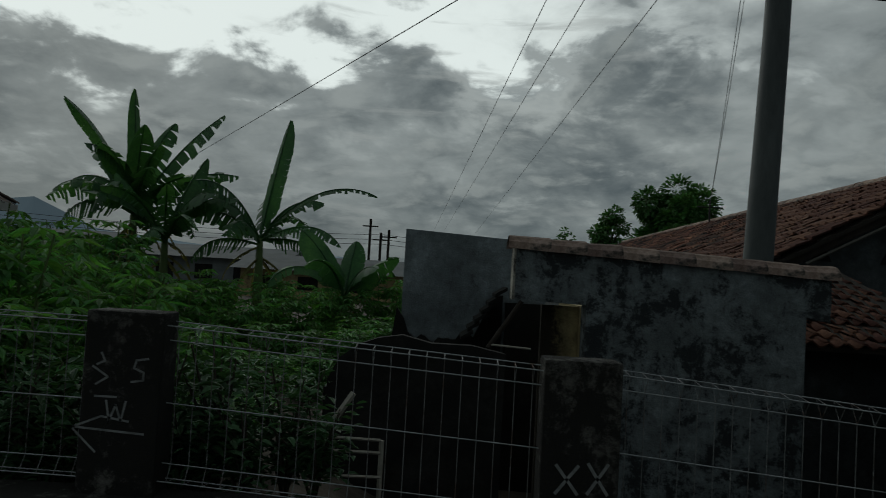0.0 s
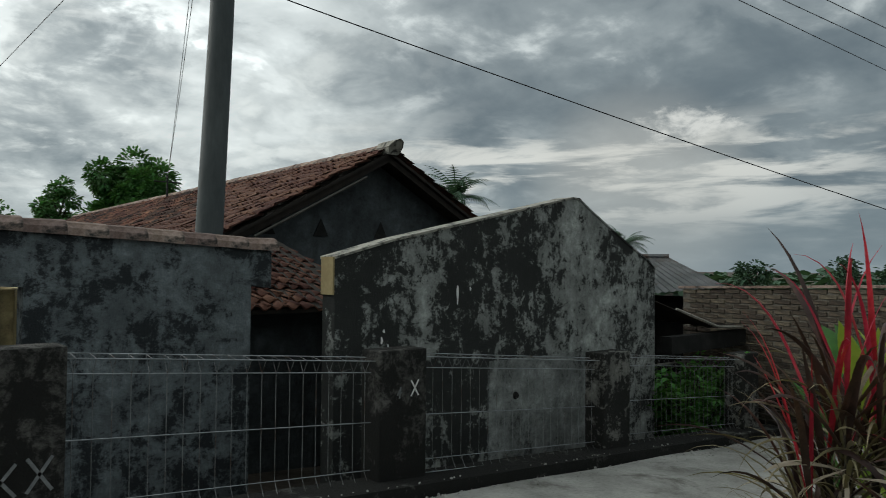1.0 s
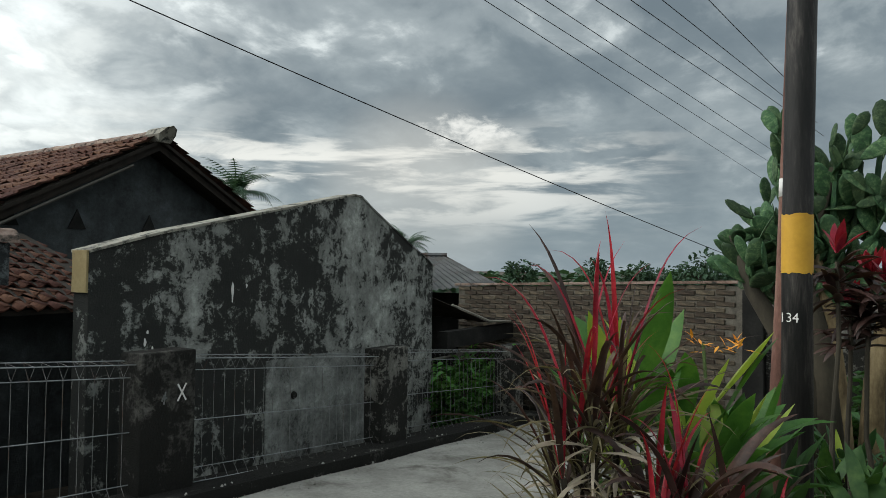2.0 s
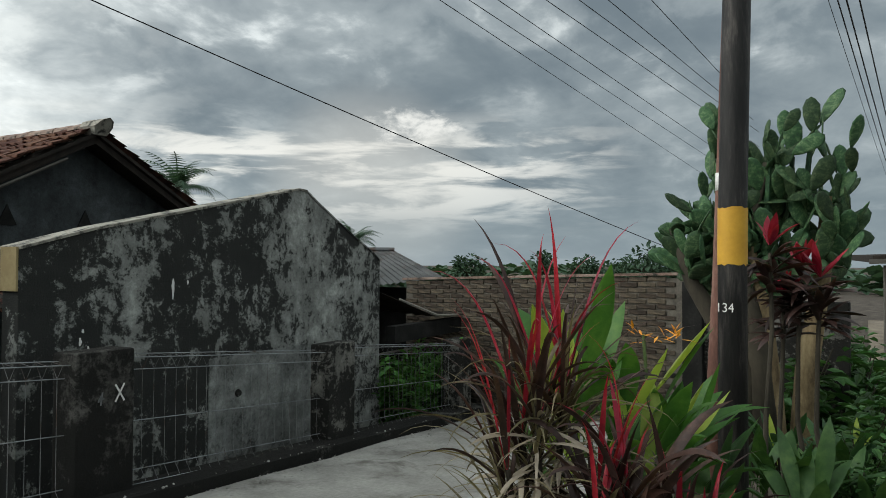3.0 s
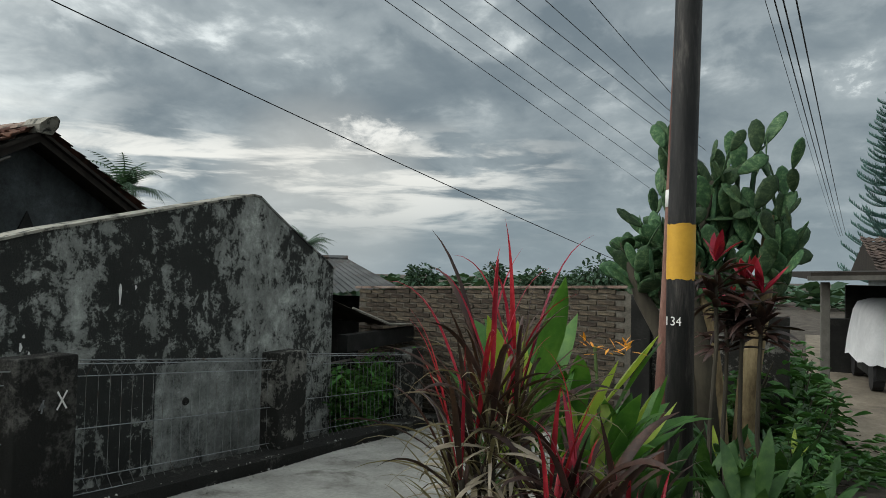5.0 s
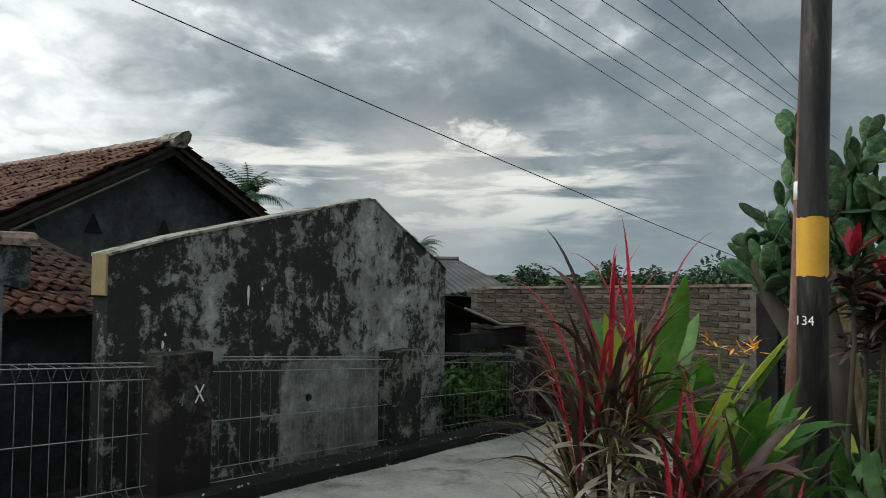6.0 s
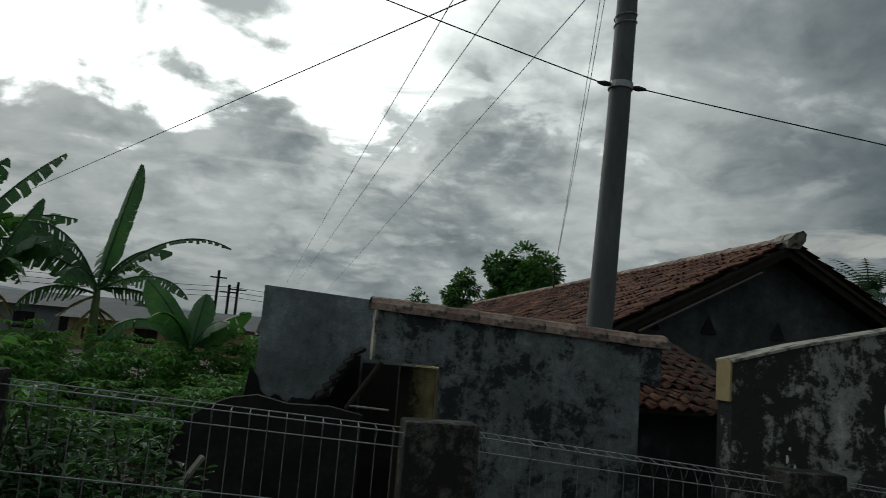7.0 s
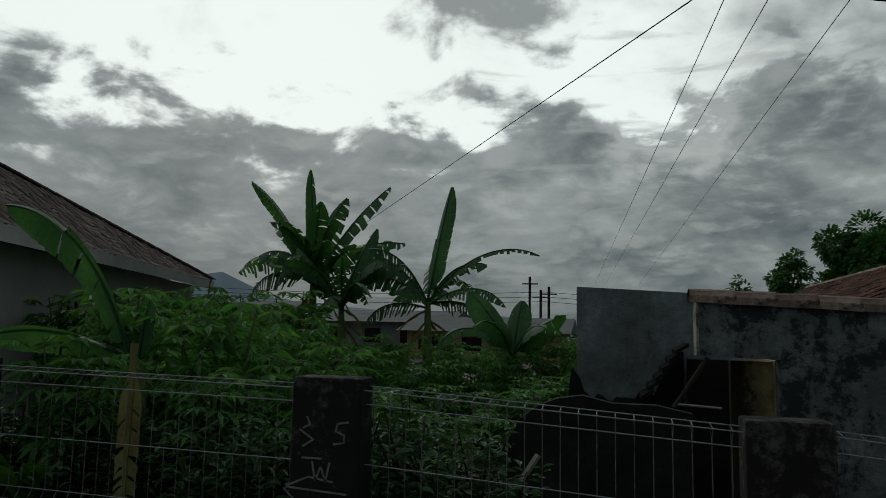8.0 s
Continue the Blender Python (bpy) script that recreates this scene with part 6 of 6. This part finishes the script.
def tree(name, label, at, height, crown_r, crown_z, seed, leaf, count, mat, squash=1.0):
    """Trunk, limbs and clumps of leaves with gaps between them."""
    rng = random.Random(seed)
    x, y = at
    t = thing(name, label, "tree", at=(x, y, ground_z(x, y)))
    trunk, crown = bmesh.new(), bmesh.new()
    tube(trunk, [(0, 0, -0.2), (0.1, 0, height * 0.4), (0, 0.1, height * 0.8)], [0.03 * height, 0.022 * height, 0.008 * height], 8)
    clumps = []
    for i in range(34):
        while True:
            v = Vector((rng.uniform(-1, 1), rng.uniform(-1, 1), rng.uniform(-1, 1)))
            if 0.3 < v.length < 1:
                break
        c = Vector((v.x * crown_r, v.y * crown_r, crown_z + v.z * (height - crown_z) * squash * (0.85 if v.z > 0 else 0.9)))
        clumps.append((c, rng.uniform(0.24, 0.48) * crown_r))
        if i % 3 == 0:
            tube(trunk, [(0, 0, height * rng.uniform(0.3, 0.6)), c * 0.6 + Vector((0, 0, crown_z * 0.35)), c], [0.012 * height, 0.007 * height, 0.003 * height], 5)
    for i in range(count):
        c, r = rng.choice(clumps)
        d = Vector((rng.gauss(0, 1), rng.gauss(0, 1), rng.gauss(0, 1))).normalized()
        p = c + d * r * rng.uniform(0.55, 1.0)
        oval_leaf(crown, p, (d + Vector((0, 0, -0.3))).normalized(), leaf * rng.uniform(0.6, 1.3), rng, 0.6)
    part("trunk", trunk, BARK_DARK, t)
    part("crown", crown, mat, t)


def palm_tree(at, height, seed, scale=1.0):
    rng = random.Random(seed)
    x, y = at
    t = thing("coconut_palm", "distant coconut palm with drooping fronds", "palm tree", "far palms", at=(x, y, -0.5))
    part("trunk", tube(bmesh.new(), [(0, 0, 0), (0.2, 0.1, height * 0.5), (0, 0, height)], [0.2, 0.15, 0.11], 8), BARK_DARK, t)
    for i in range(24):
        bm = bmesh.new()
        az, rise, droop, L = rng.uniform(0, 360), rng.uniform(5, 75), rng.uniform(60, 120), rng.uniform(1.7, 2.6) * scale
        p = Vector((0, 0, height))
        a = radians(az)
        out, side = Vector((math.sin(a), math.cos(a), 0)), Vector((math.cos(a), -math.sin(a), 0))
        for k in range(16):
            ang = radians(rise - droop * (k / 15) ** 1.3)
            d = out * math.cos(ang) + Vector((0, 0, math.sin(ang)))
            w = 0.55 * scale * math.sin(math.pi * min(1, 0.15 + k / 17))
            for sg in (-1, 1):
                e = p + side * sg * w + d * 0.25 * scale - Vector((0, 0, 0.45 * w))
                q = d * 0.05 * scale
                bm.faces.new([bm.verts.new(c) for c in (p - q, e, p + q)])
            n = p + d * L / 15
            bm.faces.new([bm.verts.new(c) for c in (p + side * 0.02, n + side * 0.02, n - side * 0.02, p - side * 0.02)])
            p = n
        part("frond", bm, LEAF_FAR, t)


def araucaria(at, height, seed):
    rng = random.Random(seed)
    x, y = at
    t = thing("norfolk_pine", "tall tiered conifer with feathery branches", "tree", at=(x, y, -0.5))
    part("trunk", tube(bmesh.new(), [(0, 0, 0), (0, 0, height)], [0.16, 0.02], 8), BARK_DARK, t)
    z = height * 0.22
    while z < height - 0.25:
        u = z / height
        r = 2.7 * (1 - u) ** 0.75 + 0.25
        bm = bmesh.new()
        for b in range(9):
            a = b * 2 * math.pi / 9 + rng.uniform(-0.25, 0.25) + z
            out = Vector((math.cos(a), math.sin(a), 0))
            side = Vector((-out.y, out.x, 0))
            prev = Vector((0, 0, z))
            L = r * rng.uniform(0.55, 1.1)
            for k in range(1, 23):
                s = k / 22
                p = Vector((0, 0, z)) + out * L * s + Vector((0, 0, L * (-0.12 * math.sin(s * 3.0) + 0.26 * s * s)))
                w = 0.02 + 0.075 * math.sin(math.pi * min(1, s * 0.9 + 0.1))
                for sg in (-1, 1):
                    e = p + side * sg * w * 2.0 + out * w + Vector((0, 0, 0.12 + 0.1 * rng.random()))
                    bm.faces.new([bm.verts.new(c) for c in (prev, p, e)])
                    bm.faces.new([bm.verts.new(c) for c in (prev, p + Vector((0, 0, 0.05)), p + Vector((0, 0, 0.14)) + side * sg * 0.04)])
                prev = p
        part("branch_tier", bm, LEAF_PINE, t)
        z += 0.36 * (1.25 - 0.5 * u) * rng.uniform(0.7, 1.3)


def far_house(at, w, d, h, roof, seed, wall=None):
    x, y = at
    g = ground_z(x, y) - 0.1
    ob = thing("far_house", "far low house beyond the plot", "house", "far houses", at=(x, y, g))
    part("wall", boxed(-w / 2, w / 2, 0, d, 0, h), wall or PALE_WALL, ob)
    bm = bmesh.new()
    v = [bm.verts.new(c) for c in ((-w / 2 - 0.4, -0.5, h), (w / 2 + 0.4, -0.5, h), (w / 2 + 0.4, d / 2, h + roof), (-w / 2 - 0.4, d / 2, h + roof), (-w / 2 - 0.4, d + 0.5, h), (w / 2 + 0.4, d + 0.5, h))]
    for q in ((0, 1, 2, 3), (3, 2, 5, 4), (0, 3, 4), (1, 5, 2), (0, 4, 5, 1)):
        bm.faces.new([v[i] for i in q])
    part("roof", bm, FAR_ROOF, ob)
    for i in range(int(w / 2)):
        cx = -w / 2 + 1 + 2 * i
        win = part("window", boxed(cx - 0.45, cx + 0.45, -0.03, -0.004, h * 0.35, h * 0.8), SOOT_SHADE, ob)
        part("frame", boxed(cx - 0.04, cx + 0.04, -0.05, -0.031, h * 0.35, h * 0.8), WOOD, win)


def build_distance():
    tree("broad_tree", "rounded leafy tree behind the tiled house", (10.35, 33.0), 7.3, 1.75, 5.0, 201, 0.22, 17000, LEAF_TREE)
    tree("slender_tree", "slender leafy tree beside the rounded tree", (7.45, 33.0), 5.75, 0.75, 4.0, 202, 0.20, 2800, LEAF_TREE)
    tree("sapling", "thin young tree above the wall", (5.5, 33.0), 4.35, 0.45, 3.6, 203, 0.22, 240, LEAF_TREE)
    for i, (a, d, h, r) in enumerate(((65.4, 42, 2.6, 0.9), (71.5, 45, 3.0, 0.9), (74.5, 45, 2.4, 1.1), (77.0, 47, 2.3, 1.2), (79.6, 42, 3.3, 1.2), (81.5, 44, 2.5, 1.2))):
        tree("far_tree", "far dark green tree beyond the brick wall", (d * math.sin(radians(a)), d * math.cos(radians(a))), h, r, h * 0.6, 210 + i, 0.28, 700, LEAF_FAR)
    palm_tree((23.7, 25.7), 5.55, 301, 1.0)
    palm_tree((29.0, 19.6), 3.1, 302, 0.7)
    araucaria((31.8, -5.6), 9.75, 311)
    far_house((-13.0, 36.0), 9, 6, 1.7, 0.7, 1, GREEN_WALL)
    far_house((-5.6, 31.0), 7, 6, 1.3, 0.7, 2, OCHRE)
    far_house((-24.0, 40.0), 8, 6, 2.0, 1.0, 3, GREEN_WALL)
    for x, y, h in ((-5.1, 45.0, 4.9), (-4.3, 44.0, 4.0), (-3.8, 44.0, 4.2)):
        p = thing("far_utility_pole", "far dark utility pole with a crossarm", "utility pole", "far utility poles", at=(x, y, 0))
        part("shaft", tube(bmesh.new(), [(0, 0, 0), (0, 0, h)], 0.09, 6), WOOD, p)
        part("crossarm", boxed(-0.5, 0.5, -0.05, 0.05, h - 0.5, h - 0.42), WOOD, p)
    for z in (3.9, 3.6, 3.3):
        wire((-30.0, 46.0, z + 0.3), (-4.2, 44.5, z), 0.3, 0.015)
        wire((-4.2, 44.5, z), (20.0, 44.0, z - 0.6), 0.3, 0.015)
    mast = thing("roof_antenna", "small antenna mast on the far roof", "antenna", at=(7.0, 18.9, 2.8))
    part("mast", tube(bmesh.new(), [(0, 0, 0), (0, 0, 1.15)], 0.025, 6), CABLE, mast)
    part("arm", tube(bmesh.new(), [(-0.35, 0, 0.95), (0.35, 0, 0.95)], 0.018, 5), CABLE, mast)
    # woods that close the plot and the lane all round
    rng = random.Random(15)
    bm = bmesh.new()
    for i in range(9000):
        a = rng.uniform(0, 2 * math.pi)
        d = rng.uniform(55, 75)
        h = 0.9 + 0.7 * noise.noise(Vector((5 * math.cos(a), 5 * math.sin(a), 1))) + 0.6 * noise.noise(Vector((23 * math.cos(a), 23 * math.sin(a), 2)))
        p = Vector((d * math.sin(a), d * math.cos(a), rng.uniform(-0.5, max(0.3, h))))
        b = rng.uniform(0, 6.28)
        oval_leaf(bm, p, Vector((math.cos(b), math.sin(b), rng.uniform(-0.3, 0.6))).normalized(), rng.uniform(1.0, 2.0), rng, 0.7)
    tagged(part("far_woods", bm, LEAF_FAR), "low dark belt of far woods round the village", "woods", kind="stuff")
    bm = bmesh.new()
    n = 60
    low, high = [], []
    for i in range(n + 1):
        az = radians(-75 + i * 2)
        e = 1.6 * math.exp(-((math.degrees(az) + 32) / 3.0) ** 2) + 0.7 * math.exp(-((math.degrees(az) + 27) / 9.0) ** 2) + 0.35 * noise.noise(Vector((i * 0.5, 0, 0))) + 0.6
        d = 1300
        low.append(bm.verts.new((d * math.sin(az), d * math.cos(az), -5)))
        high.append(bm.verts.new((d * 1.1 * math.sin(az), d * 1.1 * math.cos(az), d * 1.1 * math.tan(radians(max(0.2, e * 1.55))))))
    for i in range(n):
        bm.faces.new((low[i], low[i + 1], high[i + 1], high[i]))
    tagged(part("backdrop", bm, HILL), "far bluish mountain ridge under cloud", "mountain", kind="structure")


build_distance()
